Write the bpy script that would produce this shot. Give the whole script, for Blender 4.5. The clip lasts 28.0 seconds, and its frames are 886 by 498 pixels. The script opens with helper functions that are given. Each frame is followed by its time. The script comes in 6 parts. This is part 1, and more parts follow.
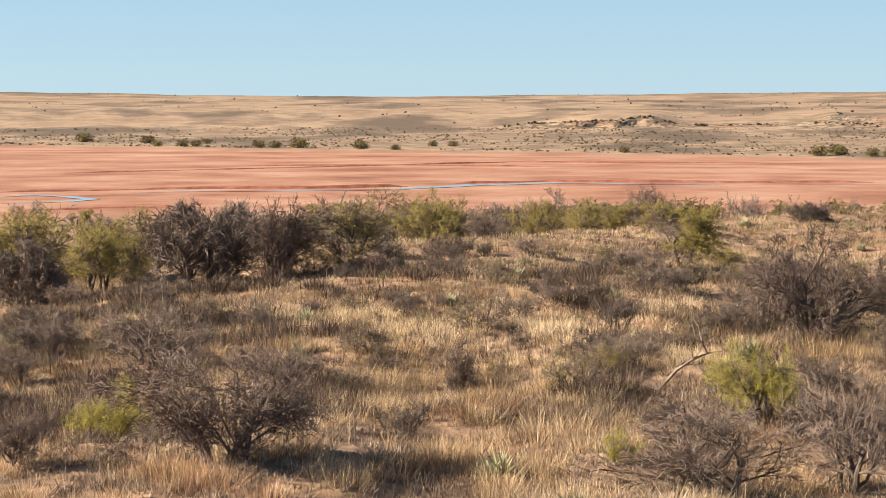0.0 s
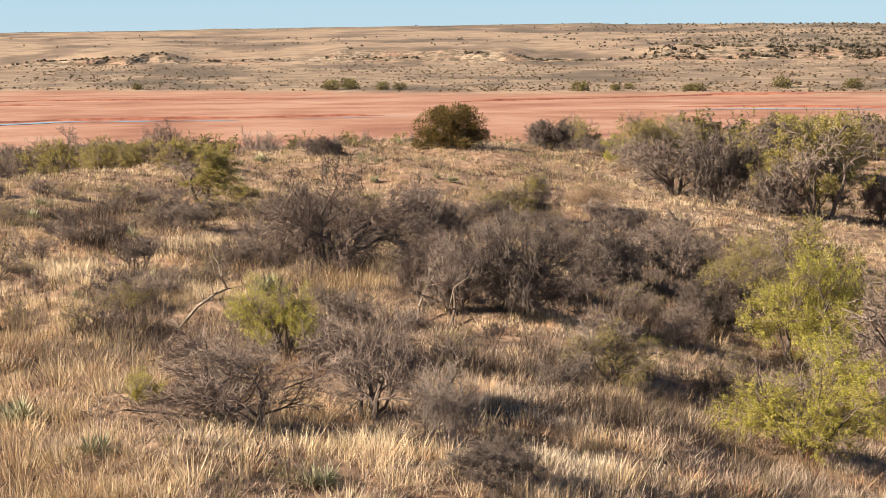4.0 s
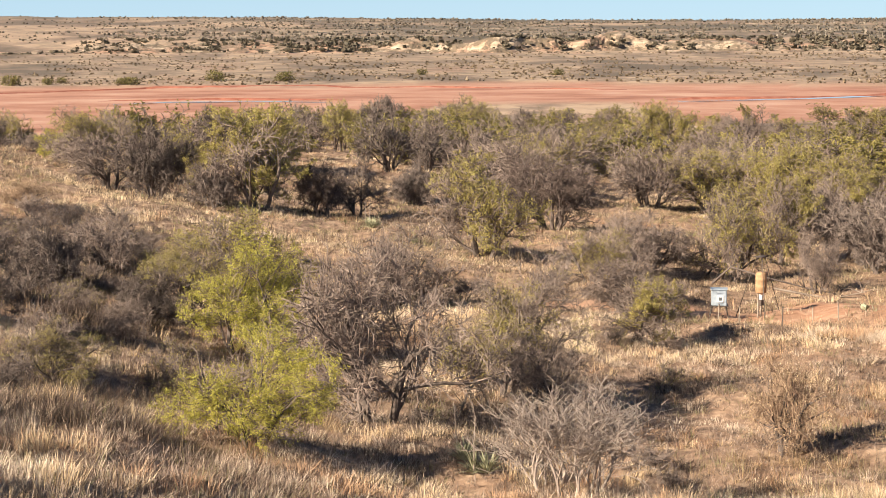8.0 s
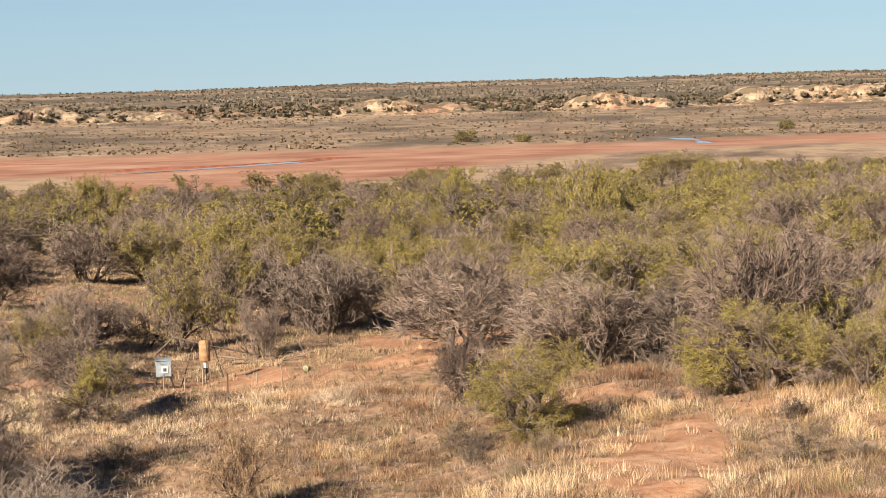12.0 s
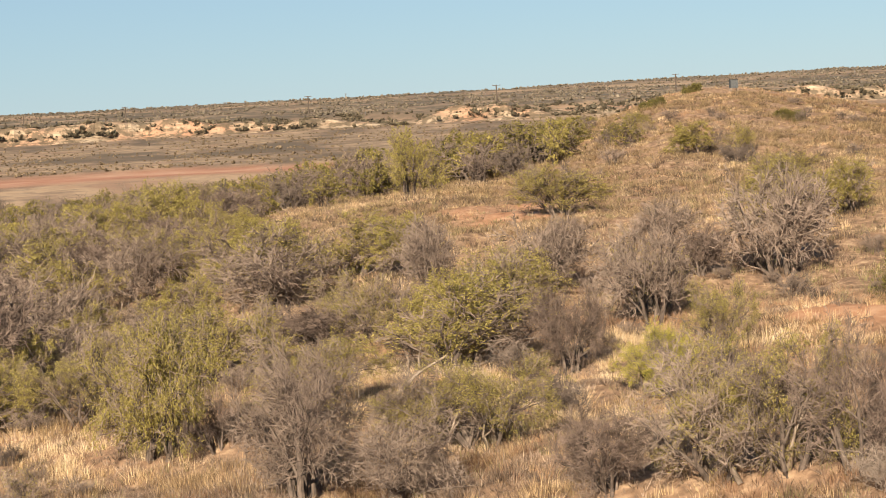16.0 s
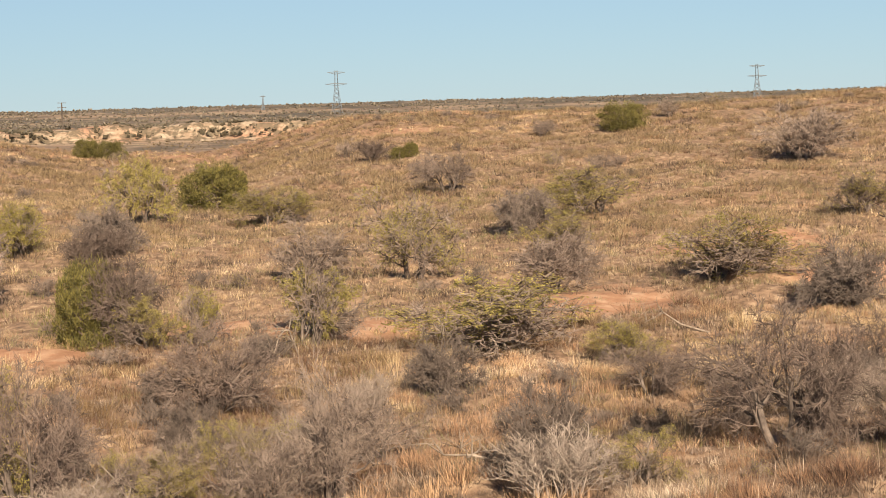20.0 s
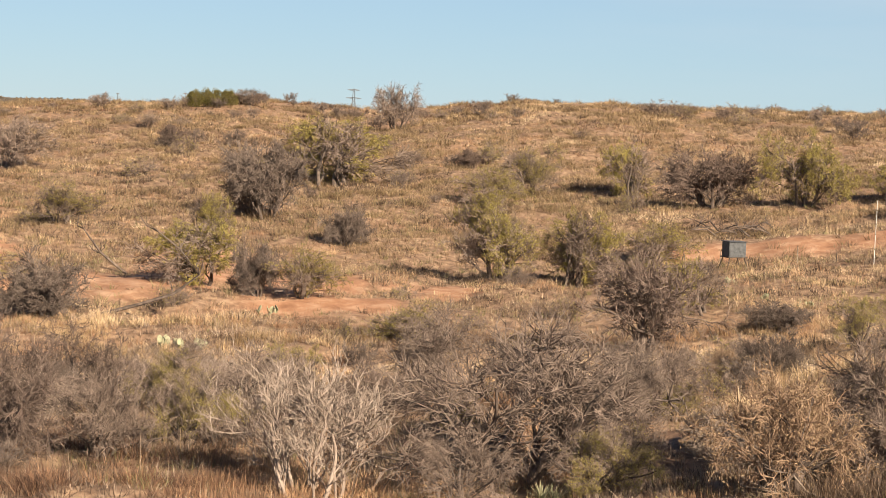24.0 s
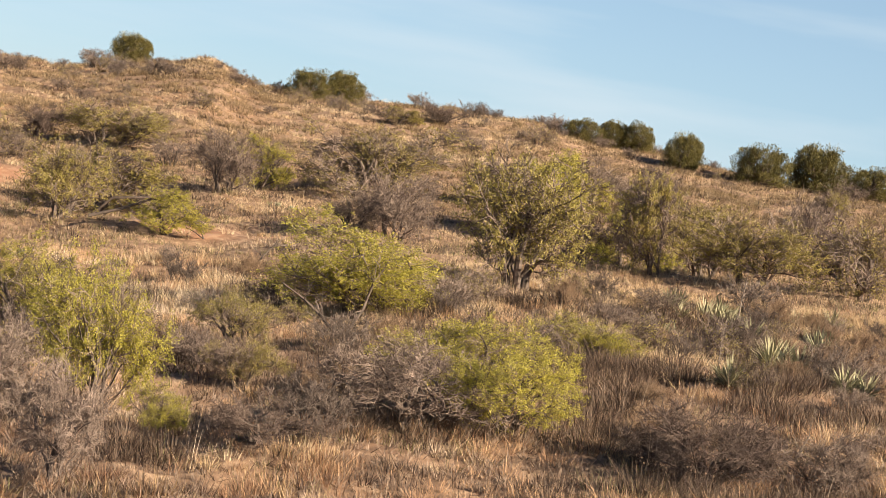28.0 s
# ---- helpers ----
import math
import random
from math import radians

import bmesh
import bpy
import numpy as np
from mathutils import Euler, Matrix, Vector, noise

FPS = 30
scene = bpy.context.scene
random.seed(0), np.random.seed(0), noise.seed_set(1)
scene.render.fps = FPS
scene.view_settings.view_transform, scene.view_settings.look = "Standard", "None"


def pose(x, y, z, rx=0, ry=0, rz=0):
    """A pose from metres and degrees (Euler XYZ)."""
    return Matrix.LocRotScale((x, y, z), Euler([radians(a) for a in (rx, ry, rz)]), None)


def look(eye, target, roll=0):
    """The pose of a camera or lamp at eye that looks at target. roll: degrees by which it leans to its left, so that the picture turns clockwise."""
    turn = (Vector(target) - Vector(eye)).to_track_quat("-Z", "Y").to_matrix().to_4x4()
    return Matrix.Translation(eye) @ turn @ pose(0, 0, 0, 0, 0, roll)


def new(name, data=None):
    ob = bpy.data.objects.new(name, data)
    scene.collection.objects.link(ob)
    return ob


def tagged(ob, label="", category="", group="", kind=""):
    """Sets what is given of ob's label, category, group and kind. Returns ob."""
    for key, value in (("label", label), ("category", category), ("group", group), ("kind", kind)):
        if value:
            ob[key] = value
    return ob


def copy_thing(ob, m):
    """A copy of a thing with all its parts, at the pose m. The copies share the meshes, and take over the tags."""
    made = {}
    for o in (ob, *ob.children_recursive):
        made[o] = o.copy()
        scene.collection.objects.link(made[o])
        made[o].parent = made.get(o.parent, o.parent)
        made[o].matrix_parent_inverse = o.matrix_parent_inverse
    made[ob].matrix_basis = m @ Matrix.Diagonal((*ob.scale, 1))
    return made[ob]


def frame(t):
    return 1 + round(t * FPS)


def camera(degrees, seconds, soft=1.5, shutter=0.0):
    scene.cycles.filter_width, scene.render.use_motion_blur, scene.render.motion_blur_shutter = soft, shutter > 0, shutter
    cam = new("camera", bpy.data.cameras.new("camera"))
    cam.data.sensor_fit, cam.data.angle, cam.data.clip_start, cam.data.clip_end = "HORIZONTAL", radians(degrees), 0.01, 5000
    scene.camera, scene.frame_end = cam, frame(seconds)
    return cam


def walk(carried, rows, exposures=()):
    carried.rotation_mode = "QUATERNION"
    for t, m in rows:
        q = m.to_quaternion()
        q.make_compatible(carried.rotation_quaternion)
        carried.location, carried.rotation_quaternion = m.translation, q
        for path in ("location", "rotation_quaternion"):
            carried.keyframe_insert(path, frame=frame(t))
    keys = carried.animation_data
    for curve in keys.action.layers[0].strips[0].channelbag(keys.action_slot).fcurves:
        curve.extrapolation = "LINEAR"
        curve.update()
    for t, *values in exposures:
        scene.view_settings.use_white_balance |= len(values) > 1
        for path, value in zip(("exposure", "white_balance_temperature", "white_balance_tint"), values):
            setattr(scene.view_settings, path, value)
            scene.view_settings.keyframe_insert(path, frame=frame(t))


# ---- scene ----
cam = camera(25.57, 28.0, soft=0.5)
EYE = 30.0
ROWS = [
    (0.0, 85.489, 0.002, -0.000),
    (0.5, 85.518, 0.045, -0.617),
    (1.0, 85.509, 0.177, -1.668),
    (1.5, 85.394, 0.250, -3.175),
    (2.0, 85.220, 0.391, -4.998),
    (2.5, 84.933, 0.535, -7.058),
    (3.0, 84.518, 0.706, -9.264),
    (3.5, 84.055, 0.692, -11.634),
    (4.0, 83.572, 0.444, -14.184),
    (4.5, 83.135, 0.025, -16.878),
    (6.5, 83.365, -0.618, -25.870),
    (7.0, 83.397, -0.435, -27.559),
    (7.5, 83.344, -0.199, -29.118),
    (8.0, 83.289, 0.231, -30.627),
    (8.5, 83.486, 0.721, -31.941),
    (9.0, 83.837, 1.200, -33.341),
    (9.5, 84.173, 1.400, -35.044),
    (10.0, 84.496, 1.356, -36.989),
    (10.5, 84.670, 1.247, -39.325),
    (11.0, 84.817, 1.244, -41.838),
    (11.5, 84.904, 1.377, -44.522),
    (13.5, 85.794, 3.265, -55.182),
    (14.0, 85.874, 3.681, -58.029),
    (14.5, 85.749, 4.001, -60.998),
    (15.0, 85.524, 3.925, -64.079),
    (15.5, 85.342, 3.673, -67.245),
    (16.0, 85.337, 3.149, -70.451),
    (16.5, 85.510, 2.697, -73.630),
    (17.0, 85.710, 2.237, -76.715),
    (17.5, 85.822, 1.930, -79.672),
    (18.0, 85.779, 1.643, -82.534),
    (18.5, 85.684, 1.492, -85.396),
    (19.0, 85.636, 1.400, -88.312),
    (19.5, 85.647, 1.409, -91.319),
    (20.0, 85.682, 1.394, -94.412),
    (20.5, 85.652, 1.238, -97.471),
    (21.0, 85.605, 0.943, -100.441),
    (21.5, 85.564, 0.517, -103.231),
    (23.5, 86.114, -1.740, -114.558),
    (24.0, 86.147, -2.269, -117.430),
    (24.5, 86.123, -2.693, -120.419),
    (25.0, 86.204, -3.556, -123.912),
    (25.5, 86.680, -4.855, -128.245),
    (26.0, 87.095, -6.355, -132.441),
    (26.5, 87.457, -7.771, -136.341),
    (27.0, 87.541, -8.898, -139.745),
    (27.5, 87.390, -9.636, -142.771),
    (28.0, 87.213, -10.007, -145.090),
]
walk(cam, [(t, pose(0, 0, EYE, rx, ry, rz)) for t, rx, ry, rz in ROWS], exposures=[(0.0, 1.58, 6550, 8), (4.0, 1.57, 6450, 8), (7.0, 1.66, 6350, 8), (9.0, 1.58, 6250, 8), (11.0, 1.4, 6500, 8), (14.0, 1.3, 6750, 7), (17.0, 1.25, 6800, 7), (21.0, 1.22, 6800, 9), (24.0, 1.3, 6850, 10), (28.0, 1.52, 6900, 10)])


# ---- sky and sun ----
SUN_AZ, SUN_EL = -97.0, 27.0
world = bpy.data.worlds.new("sky")
scene.world = world
world.use_nodes = True
wn = world.node_tree.nodes
wl = world.node_tree.links
sky = wn.new("ShaderNodeTexSky")
sky.sky_type = "NISHITA"
sky.sun_disc = False
sky.sun_elevation = radians(SUN_EL)
sky.sun_rotation = radians(-SUN_AZ)
sky.air_density, sky.dust_density, sky.ozone_density = 0.7, 0.0, 4.5
wn["Background"].inputs["Strength"].default_value = 0.034
# thin haze over the blue, fading with height
veil = wn.new("ShaderNodeMix")
veil.data_type = "RGBA"
height = wn.new("ShaderNodeSeparateXYZ")
wl.new(wn.new("ShaderNodeTexCoord").outputs["Generated"], height.inputs[0])
fade = wn.new("ShaderNodeMapRange")
fade.inputs["From Min"].default_value, fade.inputs["From Max"].default_value = 0.0, 0.45
fade.inputs["To Min"].default_value, fade.inputs["To Max"].default_value = 0.65, 0.0
wl.new(height.outputs["Z"], fade.inputs["Value"])
wl.new(fade.outputs["Result"], veil.inputs[0])
veil.inputs[7].default_value = (5.25, 7.55, 9.5, 1)
wl.new(sky.outputs["Color"], veil.inputs[6])
# faint cirrus over the ridge
drift = wn.new("ShaderNodeMapping")
drift.inputs["Rotation"].default_value = (0.1, 0.25, 0.9)
drift.inputs["Scale"].default_value = (2.0, 2.0, 16.0)
wl.new(height.inputs[0].links[0].from_socket, drift.inputs["Vector"])
wisp = wn.new("ShaderNodeTexNoise")
wisp.inputs["Scale"].default_value, wisp.inputs["Detail"].default_value = 1.6, 5.0
wl.new(drift.outputs[0], wisp.inputs["Vector"])
thin_cloud = wn.new("ShaderNodeMapRange")
thin_cloud.inputs["From Min"].default_value, thin_cloud.inputs["From Max"].default_value = 0.5, 0.75
thin_cloud.inputs["To Max"].default_value = 0.55
wl.new(wisp.outputs["Fac"], thin_cloud.inputs["Value"])
quarter = wn.new("ShaderNodeMapRange")
quarter.inputs["From Min"].default_value, quarter.inputs["From Max"].default_value = -0.35, -0.85
wl.new(height.outputs["Y"], quarter.inputs["Value"])
amount = wn.new("ShaderNodeMath")
amount.operation = "MULTIPLY"
wl.new(thin_cloud.outputs[0], amount.inputs[0])
wl.new(quarter.outputs[0], amount.inputs[1])
cirrus = wn.new("ShaderNodeMix")
cirrus.data_type = "RGBA"
cirrus.inputs[7].default_value = (7.6, 8.8, 9.9, 1)
wl.new(amount.outputs[0], cirrus.inputs[0])
wl.new(veil.outputs[2], cirrus.inputs[6])
wl.new(cirrus.outputs[2], wn["Background"].inputs["Color"])
sun = new("sun", bpy.data.lights.new("sun", "SUN"))
sun.data.energy, sun.data.angle, sun.data.color = 5.0, radians(0.5), (1.0, 0.865, 0.70)
sx, sy = math.sin(radians(SUN_AZ)) * math.cos(radians(SUN_EL)), math.cos(radians(SUN_AZ)) * math.cos(radians(SUN_EL))
sun.matrix_world = look((0, 0, 100), (-sx, -sy, 100 - math.sin(radians(SUN_EL))))


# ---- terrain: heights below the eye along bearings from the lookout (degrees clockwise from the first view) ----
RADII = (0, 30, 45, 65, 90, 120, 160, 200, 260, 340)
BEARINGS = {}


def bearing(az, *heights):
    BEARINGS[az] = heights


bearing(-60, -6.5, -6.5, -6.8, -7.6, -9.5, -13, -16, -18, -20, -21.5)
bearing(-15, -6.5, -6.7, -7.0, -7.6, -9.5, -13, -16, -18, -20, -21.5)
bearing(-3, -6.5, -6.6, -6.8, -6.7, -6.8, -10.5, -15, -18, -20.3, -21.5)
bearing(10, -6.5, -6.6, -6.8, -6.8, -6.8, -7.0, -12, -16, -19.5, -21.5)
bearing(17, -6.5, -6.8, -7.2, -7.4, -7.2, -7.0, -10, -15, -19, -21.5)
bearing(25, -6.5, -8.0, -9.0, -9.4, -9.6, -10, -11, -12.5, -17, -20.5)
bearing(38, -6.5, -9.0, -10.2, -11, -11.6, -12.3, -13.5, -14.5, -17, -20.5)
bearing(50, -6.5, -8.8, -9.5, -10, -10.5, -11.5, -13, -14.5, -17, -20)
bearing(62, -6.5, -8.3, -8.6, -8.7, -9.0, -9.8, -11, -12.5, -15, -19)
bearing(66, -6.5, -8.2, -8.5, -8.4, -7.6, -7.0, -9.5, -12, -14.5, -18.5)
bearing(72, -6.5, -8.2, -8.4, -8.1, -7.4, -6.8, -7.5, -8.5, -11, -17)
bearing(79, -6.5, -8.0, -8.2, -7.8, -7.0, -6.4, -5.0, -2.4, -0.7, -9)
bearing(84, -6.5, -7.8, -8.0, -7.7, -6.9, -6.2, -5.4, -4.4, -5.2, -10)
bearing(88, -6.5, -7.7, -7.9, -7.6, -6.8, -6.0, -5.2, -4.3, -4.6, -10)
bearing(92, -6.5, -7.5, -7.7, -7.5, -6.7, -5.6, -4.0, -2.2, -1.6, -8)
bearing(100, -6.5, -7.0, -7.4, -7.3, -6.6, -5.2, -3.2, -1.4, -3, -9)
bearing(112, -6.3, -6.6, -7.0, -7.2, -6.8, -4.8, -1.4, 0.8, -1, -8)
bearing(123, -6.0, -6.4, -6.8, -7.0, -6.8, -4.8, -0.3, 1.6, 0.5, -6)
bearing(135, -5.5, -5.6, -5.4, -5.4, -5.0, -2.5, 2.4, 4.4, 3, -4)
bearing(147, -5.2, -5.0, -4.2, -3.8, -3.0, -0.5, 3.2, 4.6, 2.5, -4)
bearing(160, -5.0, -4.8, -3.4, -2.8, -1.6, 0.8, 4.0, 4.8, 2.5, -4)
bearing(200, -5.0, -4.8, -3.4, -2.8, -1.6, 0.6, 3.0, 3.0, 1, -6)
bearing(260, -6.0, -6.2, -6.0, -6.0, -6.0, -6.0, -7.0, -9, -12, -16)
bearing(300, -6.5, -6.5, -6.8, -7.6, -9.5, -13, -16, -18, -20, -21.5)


def lattice(i, j, seed):
    n = (i * 374761393 + j * 668265263 + seed * 974634077) & 0x7FFFFFFF
    n = ((n ^ (n >> 13)) * 1274126177) & 0x7FFFFFFF
    return ((n ^ (n >> 16)) & 0xFFFF) / 65535.0


def noise2(x, y, seed=0):
    """Smooth value noise, 0 to 1, for arrays."""
    x, y = np.asarray(x, float), np.asarray(y, float)
    i, j = np.floor(x).astype(np.int64), np.floor(y).astype(np.int64)
    u, v = x - i, y - j
    u, v = u * u * (3 - 2 * u), v * v * (3 - 2 * v)
    a, b = lattice(i, j, seed), lattice(i + 1, j, seed)
    c, d = lattice(i, j + 1, seed), lattice(i + 1, j + 1, seed)
    return (a * (1 - u) + b * u) * (1 - v) + (c * (1 - u) + d * u) * v


def fbm(x, y, seed=0, octaves=4):
    total, amp, norm = 0.0, 1.0, 0.0
    for k in range(octaves):
        total = total + amp * noise2(np.asarray(x) * 2 ** k, np.asarray(y) * 2 ** k, seed + k)
        norm += amp
        amp *= 0.5
    return total / norm


def smoothstep(a, b, v):
    w = np.clip((np.asarray(v, float) - a) / (b - a), 0, 1)
    return w * w * (3 - 2 * w)


def blurred(grid, axis, sigma):
    k = np.arange(-int(3 * sigma), int(3 * sigma) + 1)
    w = np.exp(-0.5 * (k / sigma) ** 2)
    w /= w.sum()
    pad = [(0, 0), (0, 0)]
    pad[axis] = (len(k) // 2, len(k) // 2)
    g = np.pad(grid, pad, mode="edge")
    return np.apply_along_axis(lambda m: np.convolve(m, w, mode="valid"), axis, g)


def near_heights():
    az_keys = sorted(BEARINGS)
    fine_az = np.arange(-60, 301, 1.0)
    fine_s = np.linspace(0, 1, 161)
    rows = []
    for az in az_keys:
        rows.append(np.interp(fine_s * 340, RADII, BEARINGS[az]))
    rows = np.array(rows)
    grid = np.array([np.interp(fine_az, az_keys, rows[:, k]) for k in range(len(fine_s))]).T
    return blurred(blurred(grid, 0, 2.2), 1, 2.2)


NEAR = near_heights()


def far_bank(az):
    """How far off the sand ends, by bearing."""
    return np.interp(az, (-60, -13, -6, 0, 5, 13, 20, 27, 33, 38, 45, 52, 56, 62, 75, 100, 300), (900, 850, 782, 742, 715, 660, 648, 635, 672, 645, 636, 624, 650, 662, 580, 560, 900))


def near_bank(az):
    """How far off the sand begins, by bearing."""
    return np.interp(az, (-60, 24, 28, 31, 36, 38, 43, 46, 50, 55, 62, 75, 300), (347, 347, 400, 520, 520, 400, 420, 460, 545, 590, 612, 560, 347))


CREST_AZ = (60, 73, 75, 77, 79, 80.4, 82, 83.5, 85.5, 87.6, 89, 91.4, 95, 100, 110, 112, 114, 115.7, 118, 120, 122, 124.5, 127, 130.7, 133.7, 135, 136.5, 138, 139.5, 142.7, 145, 147.5, 150, 152.7, 155, 157.5, 190)
CREST_UP = (0, 0.4, 1.2, 1.6, 0.8, -0.3, -0.7, -1.3, -1.5, -1.7, -1, 0.8, 0.5, -0.1, 0.4, 0.3, -0.6, -1, 0.3, 0.8, 0.5, -0.3, -0.8, -1.1, -1.8, -1.2, -0.2, 0.9, -1.1, -0.8, -0.2, 0, -0.8, -1.3, -2.1, -1.6, 0)


# the far skyline: bearings, and degrees above the eye's level
SKYLINE_AZ = (-60, -12.7, -9.6, -7.1, -1.4, 1.9, 6.5, 12, 18.5, 19.4, 26, 30.2, 33.1, 38, 45, 52, 58, 65, 71, 75.6, 80, 88.6, 97, 102, 108.4, 120, 300)
SKYLINE_UP = (0.05, 0.08, 0.05, -0.02, -0.07, -0.01, 0.03, 0.08, 0.14, 0.09, 0.08, 0.0, -0.04, -0.08, -0.03, -0.08, -0.09, -0.12, -0.13, -0.03, -0.03, 0.02, 0.03, 0.06, 0.1, 0.1, 0.05)


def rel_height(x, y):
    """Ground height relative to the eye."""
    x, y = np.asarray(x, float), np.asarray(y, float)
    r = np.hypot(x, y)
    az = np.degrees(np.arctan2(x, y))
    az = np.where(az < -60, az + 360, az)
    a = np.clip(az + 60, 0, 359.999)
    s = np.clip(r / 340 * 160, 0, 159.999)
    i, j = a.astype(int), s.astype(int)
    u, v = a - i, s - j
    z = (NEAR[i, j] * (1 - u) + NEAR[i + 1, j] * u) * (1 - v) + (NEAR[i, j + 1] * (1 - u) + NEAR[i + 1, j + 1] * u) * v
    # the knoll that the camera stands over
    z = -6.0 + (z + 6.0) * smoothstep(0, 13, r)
    # mounds and saddles of the skyline ridge
    z = z + np.interp(az, CREST_AZ, CREST_UP) * smoothstep(105, 180, r) * (1 - smoothstep(265, 335, r))
    # past the thicket the land falls to the sand, then steps up to the far bank and climbs to the skyline
    w = smoothstep(340, 460, r)
    bank = far_bank(az) + 14 * (fbm(az * 0.9, 0.0 * az, 11) - 0.5)
    far = -22.0 + 0.9 * smoothstep(bank - 6, bank + 6, r) + 2.0 * smoothstep(bank, 1120, r)
    bluff = smoothstep(1.5, 5, az) * (1 - smoothstep(98, 110, az))
    low = 1 - 0.8 * smoothstep(6.0, 7.2, az) * (1 - smoothstep(10.2, 11.4, az)) - 0.8 * smoothstep(16.0, 17.0, az) * (1 - smoothstep(19.6, 20.8, az))
    far = far + (7.0 * bluff * low) * smoothstep(1150, 1240, r) + (1 - bluff * low) * 7.0 * smoothstep(1100, 1700, r)
    far = far + 11.5 * smoothstep(1250, 4700, r) ** 0.8 + 6.0 * (fbm(az * 0.35, r / 500.0, 5) - 0.5) * smoothstep(1300, 1900, r)
    crest = smoothstep(3000, 4400, r)
    far = far * (1 - crest) + (r * np.tan(np.radians(np.interp(az, SKYLINE_AZ, SKYLINE_UP))) + 5.0 * (fbm(az * 0.9, r / 3000.0, 15) - 0.5)) * crest
    z = z * (1 - w) + far * w
    rough = 1.1 * (fbm(x / 17.0, y / 17.0, 3) - 0.5) + 1.05 * (fbm(x / 3.2, y / 3.2, 7) - 0.5)
    calm = 1 - smoothstep(300, 430, r) * (1 - smoothstep(900, 1100, r))
    return z + rough * (0.12 + 0.88 * calm) * smoothstep(6, 24, r)


def ground_z(x, y):
    return EYE + rel_height(x, y)


def polar(az, r):
    return r * math.sin(radians(az)), r * math.cos(radians(az))


# ---- materials ----
class Shade:
    """A node material in a few calls."""

    def __init__(self, name, rough=0.9):
        self.m = bpy.data.materials.new(name)
        self.m.use_nodes = True
        self.t = self.m.node_tree
        self.b = self.t.nodes["Principled BSDF"]
        self.b.inputs["Roughness"].default_value = rough
        self.b.inputs["Specular IOR Level"].default_value = 0.2

    def node(self, kind, **values):
        n = self.t.nodes.new(kind)
        for k, v in values.items():
            n.inputs[k.replace("_", " ")].default_value = v
        return n

    def link(self, a, b):
        self.t.links.new(a, b)

    def coords(self):
        return self.t.nodes.new("ShaderNodeNewGeometry").outputs["Position"]

    def noise(self, vector, scale, detail=4.0, rough=0.55):
        n = self.node("ShaderNodeTexNoise", Scale=scale, Detail=detail, Roughness=rough)
        self.link(vector, n.inputs["Vector"])
        return n.outputs["Fac"]

    def ramp(self, fac, *stops):
        n = self.t.nodes.new("ShaderNodeValToRGB")
        e = n.color_ramp.elements
        while len(e) < len(stops):
            e.new(0.5)
        for k, (p, c) in enumerate(stops):
            e[k].position = p
            e[k].color = (*c, 1) if isinstance(c, tuple) else (c, c, c, 1)
        self.link(fac, n.inputs["Fac"])
        return n.outputs["Color"]

    def mix(self, fac, a, b, kind="MIX"):
        n = self.t.nodes.new("ShaderNodeMix")
        n.data_type, n.blend_type = "RGBA", kind
        for value, slot in ((fac, 0), (a, 6), (b, 7)):
            if isinstance(value, tuple):
                n.inputs[slot].default_value = (*value, 1)
            elif isinstance(value, (int, float)):
                n.inputs[slot].default_value = value
            else:
                self.link(value, n.inputs[slot])
        return n.outputs[2]

    def math(self, op, a, b=0.0):
        n = self.t.nodes.new("ShaderNodeMath")
        n.operation = op
        for value, slot in ((a, 0), (b, 1)):
            if isinstance(value, (int, float)):
                n.inputs[slot].default_value = value
            else:
                self.link(value, n.inputs[slot])
        return n.outputs[0]

    def attr(self, name):
        n = self.t.nodes.new("ShaderNodeAttribute")
        n.attribute_name = name
        return n.outputs["Fac"]

    def color(self, c):
        self.link(c, self.b.inputs["Base Color"])
        return self

    def bump(self, fac, strength, distance):
        n = self.node("ShaderNodeBump", Strength=strength, Distance=distance)
        self.link(fac, n.inputs["Height"])
        self.link(n.outputs["Normal"], self.b.inputs["Normal"])
        return self

    def thin(self, c, share=0.35):
        """Lets light through, as leaves and dry blades do."""
        tr = self.t.nodes.new("ShaderNodeBsdfTranslucent")
        self.link(c, tr.inputs["Color"])
        mx = self.t.nodes.new("ShaderNodeMixShader")
        mx.inputs[0].default_value = share
        self.link(self.b.outputs[0], mx.inputs[1])
        self.link(tr.outputs[0], mx.inputs[2])
        self.link(mx.outputs[0], self.t.nodes["Material Output"].inputs["Surface"])
        return self


def random_value(s):
    return s.t.nodes.new("ShaderNodeObjectInfo").outputs["Random"]


def wood_material(name, dark, light, scale=6.0):
    s = Shade(name, 0.9)
    p = s.coords()
    c = s.ramp(s.noise(p, scale, 5), (0.3, dark), (0.7, light))
    c = s.mix(s.math("MULTIPLY", random_value(s), 0.5), c, dark)
    s.color(c).bump(s.noise(p, scale * 5, 3), 0.6, 0.02)
    return s.m


def leaf_material(name, low, mid, high, share=0.35):
    s = Shade(name, 0.6)
    isl = s.t.nodes.new("ShaderNodeNewGeometry").outputs["Random Per Island"]
    a = s.ramp(isl, (0.0, low), (0.5, mid), (1.0, high))
    b = s.mix(s.math("MULTIPLY", random_value(s), 0.55), a, low)
    c = s.mix(s.noise(s.coords(), 0.9, 2), b, a)
    c = s.mix(s.ramp(s.noise(s.coords(), 0.16, 2), (0.42, 0.0), (0.6, 0.3)), c, low)
    s.color(c).thin(c, share)
    return s.m


